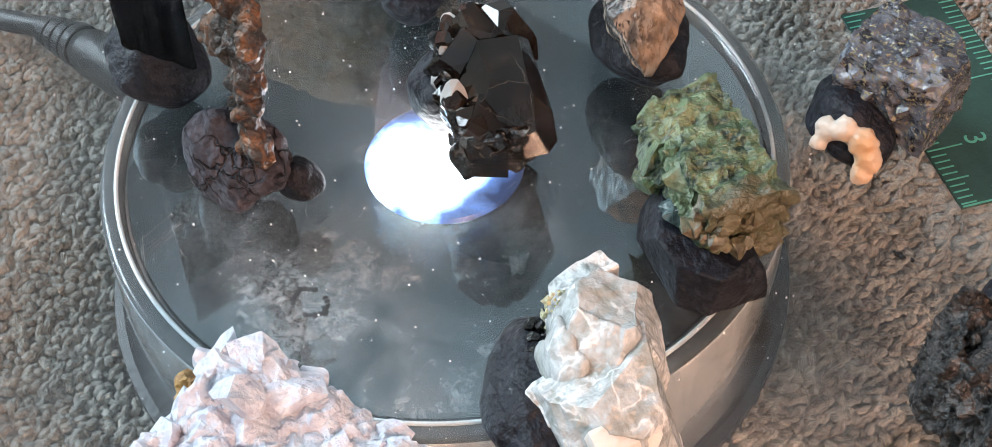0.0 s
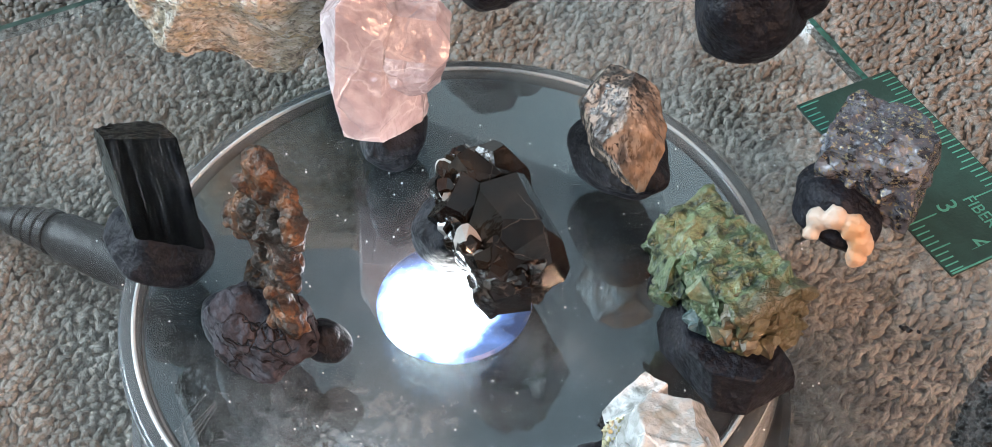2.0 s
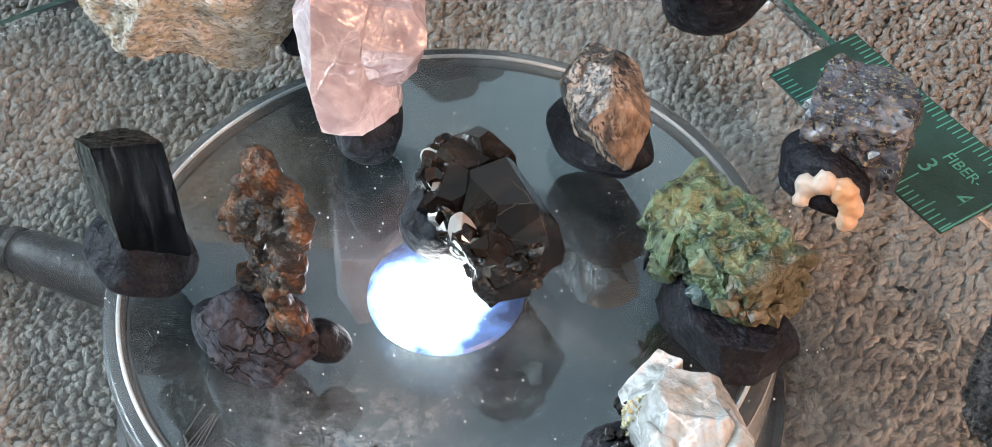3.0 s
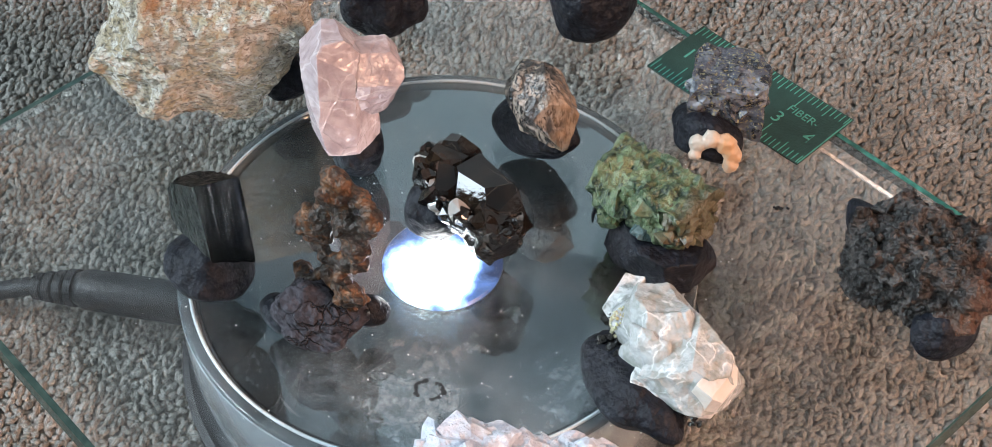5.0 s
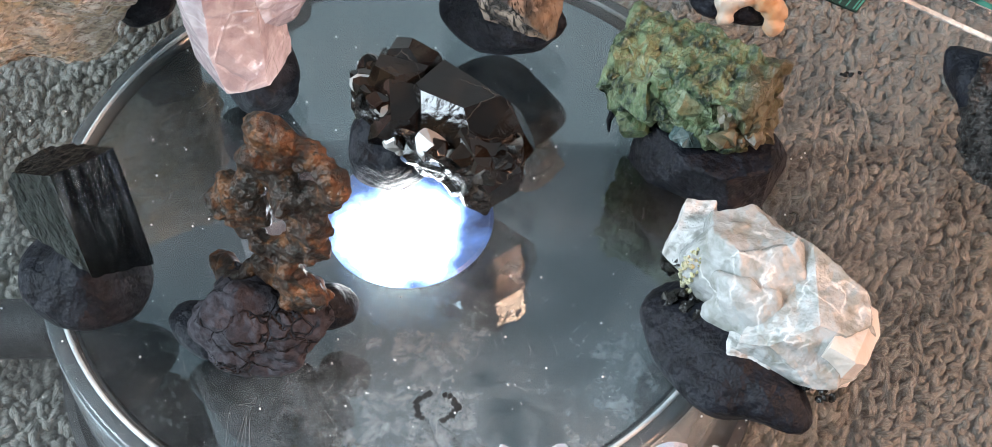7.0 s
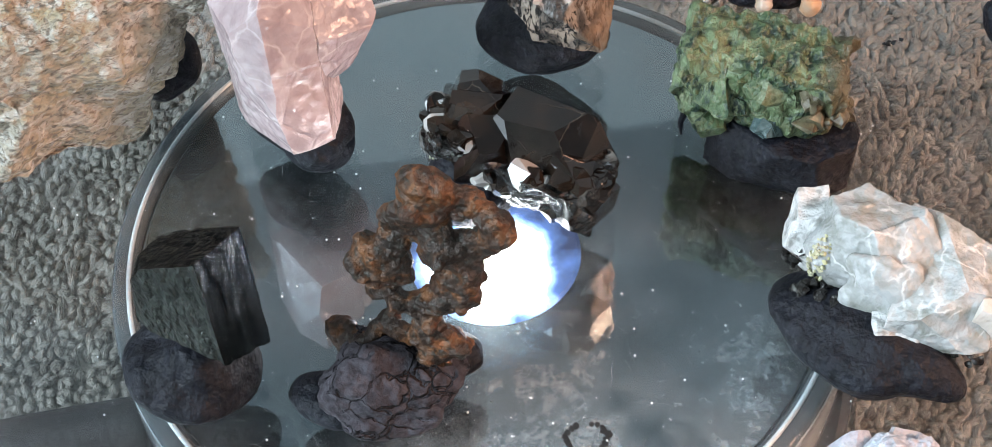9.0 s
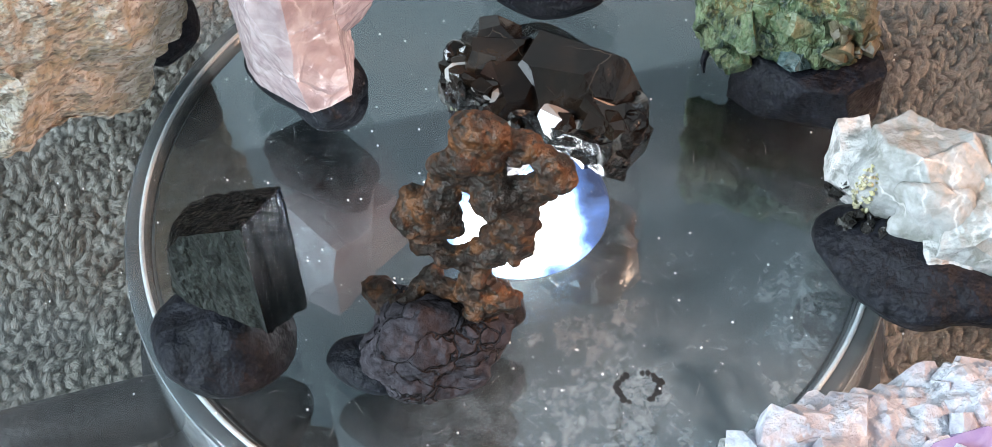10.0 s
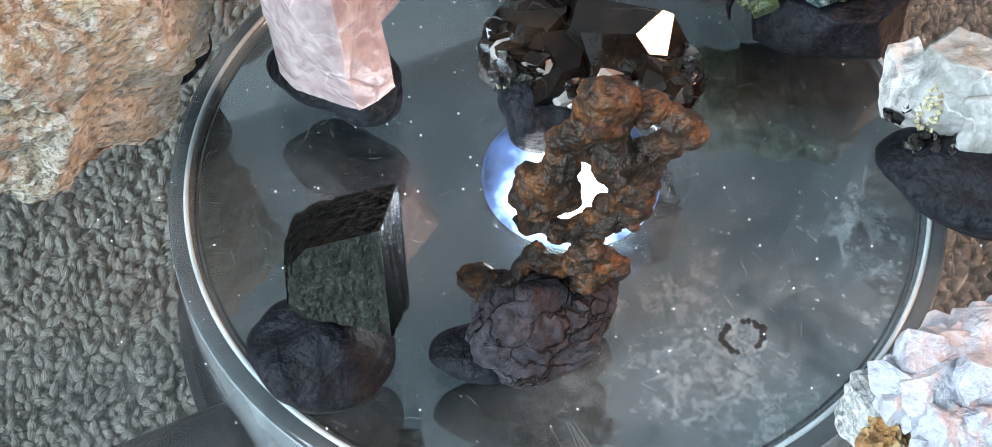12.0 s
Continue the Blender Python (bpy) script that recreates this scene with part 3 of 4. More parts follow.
def carpet_loops(radius, pitch):
    """Plump yarn loops in pairs that lean against each other, row by row, all in one mesh."""
    rnd = np.random.default_rng(4)
    n = int(radius / pitch * 1.15)
    gx, gy = np.meshgrid(np.arange(-n, n + 1), np.arange(-n, n + 1))
    gx, gy = gx.ravel(), gy.ravel()
    x = gx * pitch * 0.92 + rnd.normal(0, pitch * 0.24, gx.size)
    y = (gy + 0.5 * (gx % 2)) * pitch * 0.95 + rnd.normal(0, pitch * 0.24, gx.size)
    way = np.where((gx + (np.sin(gx * 1.7) + np.sin(gy * 0.9 + gx) > 0.6)) % 2 == 0, 0.7, -0.7)
    keep = (np.hypot(x, y) < radius) & (np.hypot(x, y + 2) > 3.6)
    x, y, way = x[keep], y[keep], way[keep]
    x, y = x + 0.35 * np.sin(y * 0.7), y + 0.3 * np.sin(x * 0.55 + 1)
    tmp = bmesh.new()
    bmesh.ops.create_icosphere(tmp, subdivisions=1, radius=1)
    tmp.verts.ensure_lookup_table()
    unit = np.array([v.co[:] for v in tmp.verts])
    tris = np.array([[v.index for v in f.verts] for f in tmp.faces])
    tmp.free()
    top = unit[tris].mean(1)[:, 2] > -0.45
    tris = tris[top]
    m = len(x)
    size = np.stack([rnd.uniform(0.72, 1.02, m), rnd.uniform(0.42, 0.6, m), rnd.uniform(0.45, 0.75, m)], 1) * pitch
    yaw = way + 0.6 + rnd.normal(0, 0.6, m)
    v = unit[None] * size[:, None]
    v[..., 1] += 0.25 * v[..., 0] ** 2 / pitch * rnd.choice((-1, 1), m)[:, None]
    c, s = np.cos(yaw)[:, None], np.sin(yaw)[:, None]
    out = np.stack([v[..., 0] * c - v[..., 1] * s + x[:, None], v[..., 0] * s + v[..., 1] * c + y[:, None], v[..., 2] + v[..., 0] * 0.4 + rnd.uniform(0.0, 0.08, m)[:, None] + 0.03], -1)
    faces = tris[None] + (np.arange(m) * len(unit))[:, None, None]
    me = bpy.data.meshes.new("carpet_pile")
    me.from_pydata((out.reshape(-1, 3) * CM).tolist(), [], faces.reshape(-1, 3).tolist())
    me.polygons.foreach_set("use_smooth", np.ones(len(me.polygons), dtype=bool))
    along = np.broadcast_to(unit[None, :, :2], (m, len(unit), 2)) + rnd.uniform(0, 90, (m, 1, 2))
    corner = np.empty(len(me.loops), dtype=np.int32)
    me.loops.foreach_get("vertex_index", corner)
    me.uv_layers.new(name="yarn").data.foreach_set("uv", along.reshape(-1, 2)[corner].astype(np.float32).ravel())
    me.materials.append(YARN)
    ob = new("carpet_pile", me)
    ob.matrix_world = pose(0, 0.02, FLOOR * CM)
    return tagged(ob, "beige and grey woven carpet yarn loops", "carpet", kind="stuff")


carpet_loops(14.0, 0.13)

# ---- light base ----
base = thing("light_base", 0, 0, FLOOR, "round grey plastic display light with a dark mirror top", "display light")
T = -0.52 - FLOOR
part("body", lathe([(0, 0.12), (4.35, 0.12), (4.42, 0.3), (4.38, T - 0.14), (4.37, T - 0.09), (4.05, T - 0.2), (0, T - 0.2)], 128), RIM, base, smooth=True)
part("rim", lathe([(4.37, T - 0.088), (4.36, T - 0.05), (4.31, T - 0.025), (4.2, T - 0.02), (4.1, T - 0.03), (4.08, T - 0.19)], 160), RIM_CLEAR, base, "glossy clear rim", smooth=True)
# added bead, paler than the rim, draws the thin highlight line round it
part("highlight_lip", lathe([(4.16 + 0.03 * math.cos(a * math.pi / 5), T - 0.012 + 0.03 * math.sin(a * math.pi / 5)) for a in range(11)], 160), RIM_HIGHLIGHT, base, "thin pale bead added as the rim's highlight", smooth=True)
# black foot ring, wider than the body to draw its contact shadow on the carpet
part("foot_shadow_ring", lathe([(4.1, 0), (4.62, 0), (4.62, 0.3), (4.5, 0.36), (4.1, 0.36)], 96), CABLE, base, "dark foot ring that also draws the contact shadow")
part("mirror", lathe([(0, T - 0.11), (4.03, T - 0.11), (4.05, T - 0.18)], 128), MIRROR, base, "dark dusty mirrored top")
led = part("light_window", lathe([(0, 0), (0.98, 0), (1.02, -0.04)], 64), LED, base, "round window with a bright white light")
led.location = (0.12 * CM, -0.15 * CM, (T - 0.07) * CM)

# ---- glass plate ----
plate = thing("glass_plate", 0, 0, 0, "rectangular clear glass plate with green cut edges", "glass plate", rz=-35)
part("pane", box(-7.35, 8.07, -6.46, 6.69, -0.4, 0), GLASS, plate).visible_shadow = False
for side, skin in (((-7.36, 8.08, 6.691, 6.79), TEAL_EDGE), ((-7.36, 8.08, -6.57, -6.461), GLASS_EDGE_DARK), ((-7.46, -7.351, -6.46, 6.69), GLASS_EDGE_DARK), ((8.071, 8.1, -6.46, 6.69), GLASS_EDGE_DARK)):
    part("edge", box(*side, -0.4, -0.004), skin, plate, "green polished glass edge")

# pale strip below the pane draws the reflection of the glass's bottom edge
part("edge_reflection_strip", box(2.9, 7.6, 6.4, 6.47, -0.43, -0.404), EDGE_REFLECTION, plate, "pale strip painted as the glass edge's reflection")

# ---- tape ----
tape = thing("measuring_tape", 2.77, 4.83, 0, "cut piece of dark green measuring tape with pale ticks", "measuring tape", rz=-33.8)


def tape_band():
    """A thin strip that curls a little at its ends."""
    bm = bmesh.new()
    bmesh.ops.create_grid(bm, x_segments=24, y_segments=6, size=0.5)
    for v in bm.verts:
        v.co = Vector(((v.co.x + 0.5) * 3.52, (v.co.y + 0.5) * 1.56, tape_height((v.co.x + 0.5) * 3.52)))
    got = bmesh.ops.extrude_face_region(bm, geom=bm.faces[:])
    bmesh.ops.translate(bm, verts=[g for g in got["geom"] if isinstance(g, bmesh.types.BMVert)], vec=(0, 0, 0.03))
    return bm


def tape_height(x):
    return 0.005 + 0.05 * max(0, 0.5 - x) ** 2 + 0.04 * max(0, x - 2.8) ** 2


band = part("band", tape_band(), TAPE, tape)
TICKS = {}
for low in (True, False):
    for k in range(35):
        n = (k + 5) % 10
        long = 0.46 if n == 0 else 0.3 if n == 5 else 0.2
        x = 0.06 + k * 0.1
        if long not in TICKS:
            TICKS[long] = part("tick", box(-0.01, 0.01, 0, long, 0, 0.005), TAPE_INK, band)
            tick = TICKS[long]
        else:
            tick = new("tick", TICKS[long].data)
            tick.parent = band
        tick.location = (x * CM, (0.02 if low else 1.54 - long) * CM, (tape_height(x) + 0.031) * CM)
part("border", bars([(3.49, 3.515, 0.02, 1.54)], 0.055, 0.06), TAPE_INK, band)


def lettering(text, x, y, size, parent, turn=0.0):
    curve = bpy.data.curves.new("lettering", "FONT")
    curve.body, curve.size, curve.extrude = text, size * CM, 0.00002
    tmp = new("lettering", curve)
    bpy.context.view_layer.update()
    me = bpy.data.meshes.new_from_object(tmp.evaluated_get(bpy.context.evaluated_depsgraph_get()))
    bpy.data.objects.remove(tmp)
    me.materials.clear()
    me.materials.append(TAPE_INK)
    ob = new("lettering", me)
    ob.parent = parent
    ob.matrix_local = pose(x * CM, y * CM, (tape_height(x) + 0.033) * CM, 0, 0, turn)
    return ob


lettering("1", 0.22, 0.66, 0.42, band)
lettering("3", 2.42, 0.55, 0.4, band)
lettering("4", 3.14, 0.5, 0.46, band)
lettering("FIBER-", 2.5, 0.93, 0.25, band)


def specimen(name, x, y, label, category="mineral", rz=0.0):
    return thing(name, x, y, 0, label, category, "mineral specimens", rz=rz)


# ---- tourmaline ----
s = specimen("tourmaline_specimen", -3.05, -1.85, "black striated tourmaline crystal on dark putty", rz=-32)
part("putty", blob(0.72, 0.62, 0.5, 1, 0.12, fine=0.03, fine_freq=3, flat=0.002, centre=(-0.35, -0.05, 0.42), turn=(0, 8, 0)), PUTTY, s, smooth=True)
crystal_body = part("crystal", cut_stone((0.47, 0.4, 1.6), [(-0.57, 0.46, 1, 0.68), (-0.25, -0.85, -1, 0.44), (1, 1, 0, 0.58), (-1, 1, 0, 0.5), (-1, -0.25, 0.55, 0.68), (-1, -1, 0.2, 0.6)], 1, 0.01, 3, cuts=6, groove=0.03, step=0.026, centre=(0, 0, 1.85)), TOURMALINE, s)
crystal_body.data.materials.append(TOURMALINE_END)
for p in crystal_body.data.polygons:
    if p.normal.y < -0.75 and abs(p.normal.x) < 0.6:
        p.material_index = 1

# ---- copper ----
s = specimen("copper_specimen", -0.9, -2.2, "branching brown native copper on cracked grey putty", rz=-27)
part("putty", blob(0.72, 0.56, 0.6, 2, 0.14, fine=0.09, fine_freq=2.5, sub=6, flat=0.002, centre=(-0.38, -0.2, 0.45), turn=(0, -6, 28)), PUTTY_OLD, s, smooth=True)
part("putty_lump", blob(0.32, 0.28, 0.26, 21, flat=0.002, centre=(0.15, 0.38, 0.28)), PUTTY, s, "smooth dark putty lump", smooth=True)
part("putty_base", blob(0.5, 0.35, 0.2, 22, flat=0.002, centre=(-0.9, -0.45, 0.14)), PUTTY, s, "smooth dark putty lump", smooth=True)
NODES = {"a": (0.2, 3.55, 0.26), "b": (0.6, 3.42, 0.16), "c": (0.9, 3.29, 0.17), "d": (0.73, 2.96, 0.15), "e": (-0.07, 3.0, 0.21), "f": (-0.28, 2.42, 0.29),
         "g": (-0.42, 1.77, 0.16), "h": (0.33, 2.81, 0.2), "i": (0.5, 2.44, 0.22), "j": (0.5, 2.13, 0.18), "k": (-0.17, 1.81, 0.13), "l": (0.09, 1.73, 0.19),
         "m": (0.17, 1.2, 0.25), "n": (0.38, 1.2, 0.16), "o": (0.12, 0.8, 0.2), "p": (-0.38, 1.12, 0.15), "q": (-0.62, 0.8, 0.16), "r": (-0.95, 0.72, 0.19)}


def copper_branches():
    """Knobbly branches of a skeleton that stands in one upright plane."""
    rnd = random.Random(5)
    place = {k: Vector((x, 0.07 * math.sin(7 * x + 3 * z), z)) for k, (x, z, r) in NODES.items()}
    bits = []
    for a, b in ("ae", "ef", "fg", "gk", "kl", "li", "ij", "jl", "ih", "ah", "eh", "ab", "bc", "cd", "di", "lm", "mn", "mo", "mp", "pq", "qr", "hd"):
        ra, rb = NODES[a][2], NODES[b][2]
        for k in range(5):
            t = k / 4
            r = (ra * (1 - t) + rb * t) * (0.82 if 0 < k < 4 else 1.0) * rnd.uniform(0.85, 1.12)
            bits.append(blob(r, r * 0.62, r * 1.05, rnd.random() * 9, 0.1, sub=2, centre=place[a].lerp(place[b], t) + Vector((0, rnd.uniform(-0.06, 0.06), 0))))
    for _ in range(40):
        k = rnd.choice(list(NODES))
        r = NODES[k][2]
        way = Vector((rnd.uniform(-1, 1), rnd.uniform(-1, 1), rnd.uniform(-1, 1))).normalized()
        bits.append(blob(r * 0.42, r * 0.42, r * 0.42, rnd.random() * 9, 0.1, sub=2, centre=place[k] + way * r * rnd.uniform(0.75, 0.95)))
    return fused(merge(*bits), 0.024, 3, 0.045, 6)


part("copper", copper_branches(), COPPER, s, smooth=True)

# ---- smoky quartz ----
s = specimen("smoky_quartz_specimen", 0.4, 0.2, "cluster of dark smoky quartz crystals on putty", rz=-40)
part("putty", blob(0.5, 0.45, 0.46, 4, 0.15, flat=0.002, centre=(-0.35, -0.35, 0.42)), PUTTY, s, smooth=True)
part("matrix", cut_stone((1.16, 0.48, 0.28), [(1, -1, 0.2, 1.02), (-1, -1, 0.3, 0.86), (-1, 1, 0, 0.95), (1, 1, 0, 1.05), (0, -1, -0.8, 0.46)], 4, 0.1, 2.5, cuts=5, step=0.06, fine=0.03, fine_freq=8, centre=(0.03, 0.04, 0.82)), SMOKY_MATRIX, s, "dark glittering rock with a pale crust")
for size, planes, turn, centre in (
        ((0.76, 0.5, 0.5), [(0.1, -1, 0.95, 0.4), (0, 0.1, 1, 0.4), (1, -0.15, 0.45, 0.62), (1, 1, 0.3, 0.66), (-1, 0.1, 0.7, 0.6), (0.75, -1, 0.5, 0.52), (-0.5, -1, 0.6, 0.48), (0.1, 1, 0.5, 0.44), (0.7, -0.3, 1, 0.5)], (4, -4, 4), (0.28, 0.26, 1.02)),
        ((0.4, 0.4, 0.46), [(-1, -0.1, 0.7, 0.34), (0.1, -1, 0.75, 0.32), (1, -0.5, 0.8, 0.38), (0.1, 1, 0.9, 0.36), (-0.7, -0.8, 0.3, 0.34), (0.3, 0.2, 1, 0.38)], (8, -10, 14), (-0.6, 0.12, 1.0)),
        ((0.32, 0.34, 0.42), [(-1, 0.2, 0.6, 0.28), (0, -1, 1, 0.33), (1, 0.2, 0.7, 0.3), (0.2, 1, 0.5, 0.3), (0, 0.2, 1, 0.36)], (-6, -10, 34), (-0.68, 0.4, 1.02)),
        ((0.36, 0.3, 0.34), [(1, -0.3, 0.8, 0.32), (-0.2, -1, 0.6, 0.28), (0.6, -0.9, 0.1, 0.32), (0.2, 0.4, 1, 0.26)], (0, 10, -12), (0.9, -0.06, 0.9)),
        ((0.36, 0.32, 0.3), [(0.2, -1, 0.5, 0.27), (-1, -0.3, 0.8, 0.3), (0.9, -0.4, 0.8, 0.3)], (14, 6, 30), (-0.2, -0.16, 0.96))):
    part("crystal", cut_stone(size, planes, turn=turn, centre=centre), SMOKY, s)
rnd = random.Random(8)
for n in range(58):
    a, h = rnd.uniform(math.pi * 0.92, math.pi * 2.08), rnd.uniform(0.62, 1.1)
    foot = Vector((0.05 + 1.06 * math.cos(a), 0.04 + (0.44 - 0.12 * (h - 0.5)) * math.sin(a), h))
    way = Vector((math.cos(a) * 0.6, math.sin(a) * 0.6, rnd.uniform(-0.1, 0.9))).normalized()
    size = rnd.uniform(0.06, 0.17)
    part("crystal", crystal(foot - way * 0.08, foot + way * size * 1.2, size, n + 40, blunt=0.35), SMOKY_PALE_GLINT if rnd.random() < 0.16 or h < 0.7 and rnd.random() < 0.5 else SMOKY, s)
for n in range(30):
    a, h = rnd.uniform(math.pi * 0.9, math.pi * 2.1), rnd.uniform(0.7, 1.2)
    part("crystal", chunk((0.05 + 0.92 * math.cos(a), 0.06 + 0.4 * math.sin(a), h), rnd.uniform(0.09, 0.19), n + 300), SMOKY if n % 6 else SMOKY_PALE_GLINT, s)
part("crust", crust(60, (-0.66, -0.12, 0.7), (0.3, 0.3, 0.2), 0.025, 0.06, 61), LICHEN, s, "yellowish green granular crust")

# ---- rose quartz ----
s = specimen("rose_quartz_specimen", -1.84, 1.35, "pale pink rose quartz crystals on dark putty")
part("putty", blob(0.78, 0.5, 0.42, 5, 0.12, flat=0.002, centre=(-0.1, 0.3, 0.34), turn=(0, 0, -45)), PUTTY, s, smooth=True)
part("putty_lump", blob(0.4, 0.36, 0.32, 23, 0.12, flat=0.002, centre=(0.1, -0.05, 0.28)), PUTTY, s, "dark putty lump", smooth=True)
part("crystal", cut_stone((0.58, 0.52, 1.3), [(1, 0.2, 0.9, 0.86), (-1, 0, 1, 0.95), (0, -1, 1, 1.05), (0.2, -1, 0.12, 0.44), (-1, -0.3, -0.12, 0.55), (0.9, -0.5, 0, 0.42), (0.1, -1, -0.8, 0.98), (-0.2, 0.6, -1, 1.05), (-0.1, -0.1, -1, 0.98), (-1, -1, 0.2, 0.6), (-0.8, -0.3, -0.8, 1.08), (0.1, 0, 1, 1.14), (0.5, -1, 0.5, 0.62)], 5, 0.022, 2.4, cuts=6, step=0.036, fine=0.008, fine_freq=9, turn=(-6, -1, 18), centre=(-0.08, 0.0, 1.68)), ROSE, s)
part("crystal", cut_stone((0.4, 0.38, 0.66), [(1, 0, 1, 0.6), (1, -1, -0.3, 0.42), (0, -1, 0.8, 0.44), (0.7, 0, -1, 0.54), (0.2, -1, -0.4, 0.42)], 6, 0.022, 2.5, cuts=5, step=0.05, fine=0.008, fine_freq=9, turn=(4, 12, 30), centre=(0.42, 0.3, 1.8)), ROSE, s)

# ---- limonite ----
s = specimen("limonite_specimen", -4.62, 2.15, "rough tan rock with orange rust on dark putty", rz=14)
part("putty", blob(0.5, 0.5, 0.42, 6, 0.1, flat=0.002, centre=(1.25, 0.5, 0.34)), PUTTY, s, smooth=True)
part("rock", cut_stone((1.75, 1.15, 1.15), [(-1, -0.2, 0.75, 1.25), (-0.7, 0.2, -1, 1.3), (1, -0.4, -0.55, 1.42), (0.1, -1, 0.35, 0.95), (0.25, -1, -0.25, 0.9), (1, 0, 1, 1.75), (-0.1, -0.5, 1, 1.05), (0, 0.8, -1, 1.0), (-0.5, -1, 0, 1.15)], 6, 0.2, 1.3, cuts=7, step=0.03, fine=0.05, fine_freq=6, turn=(0, 6, 0), centre=(-0.05, 0.0, 1.62)), LIMONITE, s)

# ---- pebble ----
s = specimen("pebble_specimen", 1.3, 2.35, "glossy brown banded pebble on dark putty")
part("putty", blob(0.84, 0.58, 0.4, 7, 0.12, fine=0.04, fine_freq=3, flat=0.002, centre=(-0.14, 0.18, 0.38), turn=(0, 0, -35)), PUTTY, s, smooth=True)
part("pebble", cut_stone((0.56, 0.5, 0.84), [(1, 0.2, -0.7, 0.5), (-1, 0.3, -0.7, 0.5), (0, 1, -0.6, 0.46), (0.1, -1, -0.6, 0.46), (0.8, 0.7, 0.2, 0.5), (-0.8, 0.6, 0.3, 0.5), (0.7, -0.8, 0.4, 0.5), (-0.8, -0.7, 0.2, 0.48), (0.8, 0, 1, 0.68), (-0.8, 0.1, 1, 0.66), (0, 0.8, 1, 0.66), (0.1, -0.9, 1, 0.64)], 12, 0.05, 1.6, cuts=6, step=0.045, fine=0.02, fine_freq=6, turn=(0, 50, 135), centre=(0.03, -0.06, 1.16)), PEBBLE, s, smooth=True)

# ---- galena ----
s = specimen("galena_specimen", 4.3, 3.2, "grey metallic galena lump on putty over a tape")
part("putty", blob(0.72, 0.5, 0.5, 9, 0.12, flat=0.06, centre=(-0.2, -0.3, 0.45), turn=(0, 0, -30)), PUTTY, s, smooth=True)
part("rock", cut_stone((0.64, 0.52, 0.55), [(1, 1, 0.5, 0.72), (-1, 1, 0.4, 0.85), (1, -1, 0.3, 0.8), (-1, -1, 0.5, 0.85), (0, -0.8, 1, 0.72), (1, 0, 1, 0.85), (-1, 0, -1, 0.8)], 9, 0.06, 2.2, cuts=5, step=0.07, fine=0.03, fine_freq=7, centre=(0.06, 0.24, 0.95)), GALENA, s)
part("crust", crust(80, (0.06, 0.24, 0.95), (0.54, 0.45, 0.46), 0.07, 0.2, 52), GALENA, s, "small grey metallic crystals")
part("shell", fused(merge(*[blob(r * 0.88, r * 0.8, r * 0.88, 31 + n, 0.1, centre=at, sub=3) for n, (at, r) in enumerate((((-0.34, -0.84, 0.46), 0.13), ((-0.32, -0.72, 0.62), 0.19), ((-0.1, -0.68, 0.7), 0.21), ((0.14, -0.68, 0.66), 0.21), ((0.28, -0.74, 0.5), 0.19), ((0.26, -0.86, 0.32), 0.15)))]), 0.03, 5, 0.03), SHELL, s, "cream and orange waxy piece", smooth=True)

# ---- green mineral ----
s = specimen("green_mineral_specimen", 3.5, 0.6, "fibrous green mineral lump on dark putty", rz=-27)
part("putty", cut_stone((0.86, 0.5, 0.3), [(1, -1, 0.2, 0.72), (-0.6, -1, 0.5, 0.5), (-1, 0, 0.6, 0.8), (1, 0.4, 0.5, 0.85), (0.2, 1, 0.5, 0.62)], 10, 0.03, 2, cuts=4, step=0.08, centre=(0.25, -0.22, 0.302)), PUTTY, s, smooth=True)
part("rock", cut_stone((0.95, 0.5, 0.5), [(-0.3, -1, 0.9, 0.58), (1, -0.3, 0.6, 1.02), (-1, 0, 0.9, 1.0), (-1, -0.5, -0.6, 0.98), (0.3, -0.9, -0.7, 0.72), (0.2, 1, 0.8, 0.72), (1, -1, -0.2, 0.95)], 10, 0.12, 2.0, cuts=6, step=0.045, fine=0.08, fine_freq=6, centre=(-0.13, 0.1, 0.97)), GREEN, s)
rnd = random.Random(12)
for n in range(80):
    at = Vector((rnd.uniform(-0.92, 0.55), rnd.uniform(-0.4, 0.3), rnd.uniform(0.55, 1.3)))
    if at.y > -0.3:
        at.z = 1.24 + rnd.uniform(-0.08, 0.08) - 0.2 * max(0, at.y)
    r = rnd.uniform(0.1, 0.24)
    skin = TEAL_MINERAL if 0.0 < at.x < 0.35 and at.z < 1.1 else GREEN_PALE if rnd.random() < 0.28 else GREEN
    part("blade", chunk(at, r, n + 700), skin, s)
part("crust", crust(46, (0.62, -0.1, 0.95), (0.3, 0.36, 0.42), 0.05, 0.13, 62), BROWN_CRUST, s, "olive brown broken crust")
part("root", tube([(-0.88, -0.3, 0.6), (-0.93, -0.36, 0.4), (-0.9, -0.42, 0.26)], [0.05, 0.035, 0.012], 8), PUTTY, s, "thin dark hook of putty")

# ---- calcite ----
s = specimen("calcite_specimen", 4.1, -2.1, "white translucent calcite crystals on dark putty", rz=-35)
part("putty", blob(1.08, 0.6, 0.48, 11, 0.12, fine=0.03, flat=0.002, centre=(-0.02, -0.62, 0.4), turn=(0, 0, -8)), PUTTY, s, smooth=True)
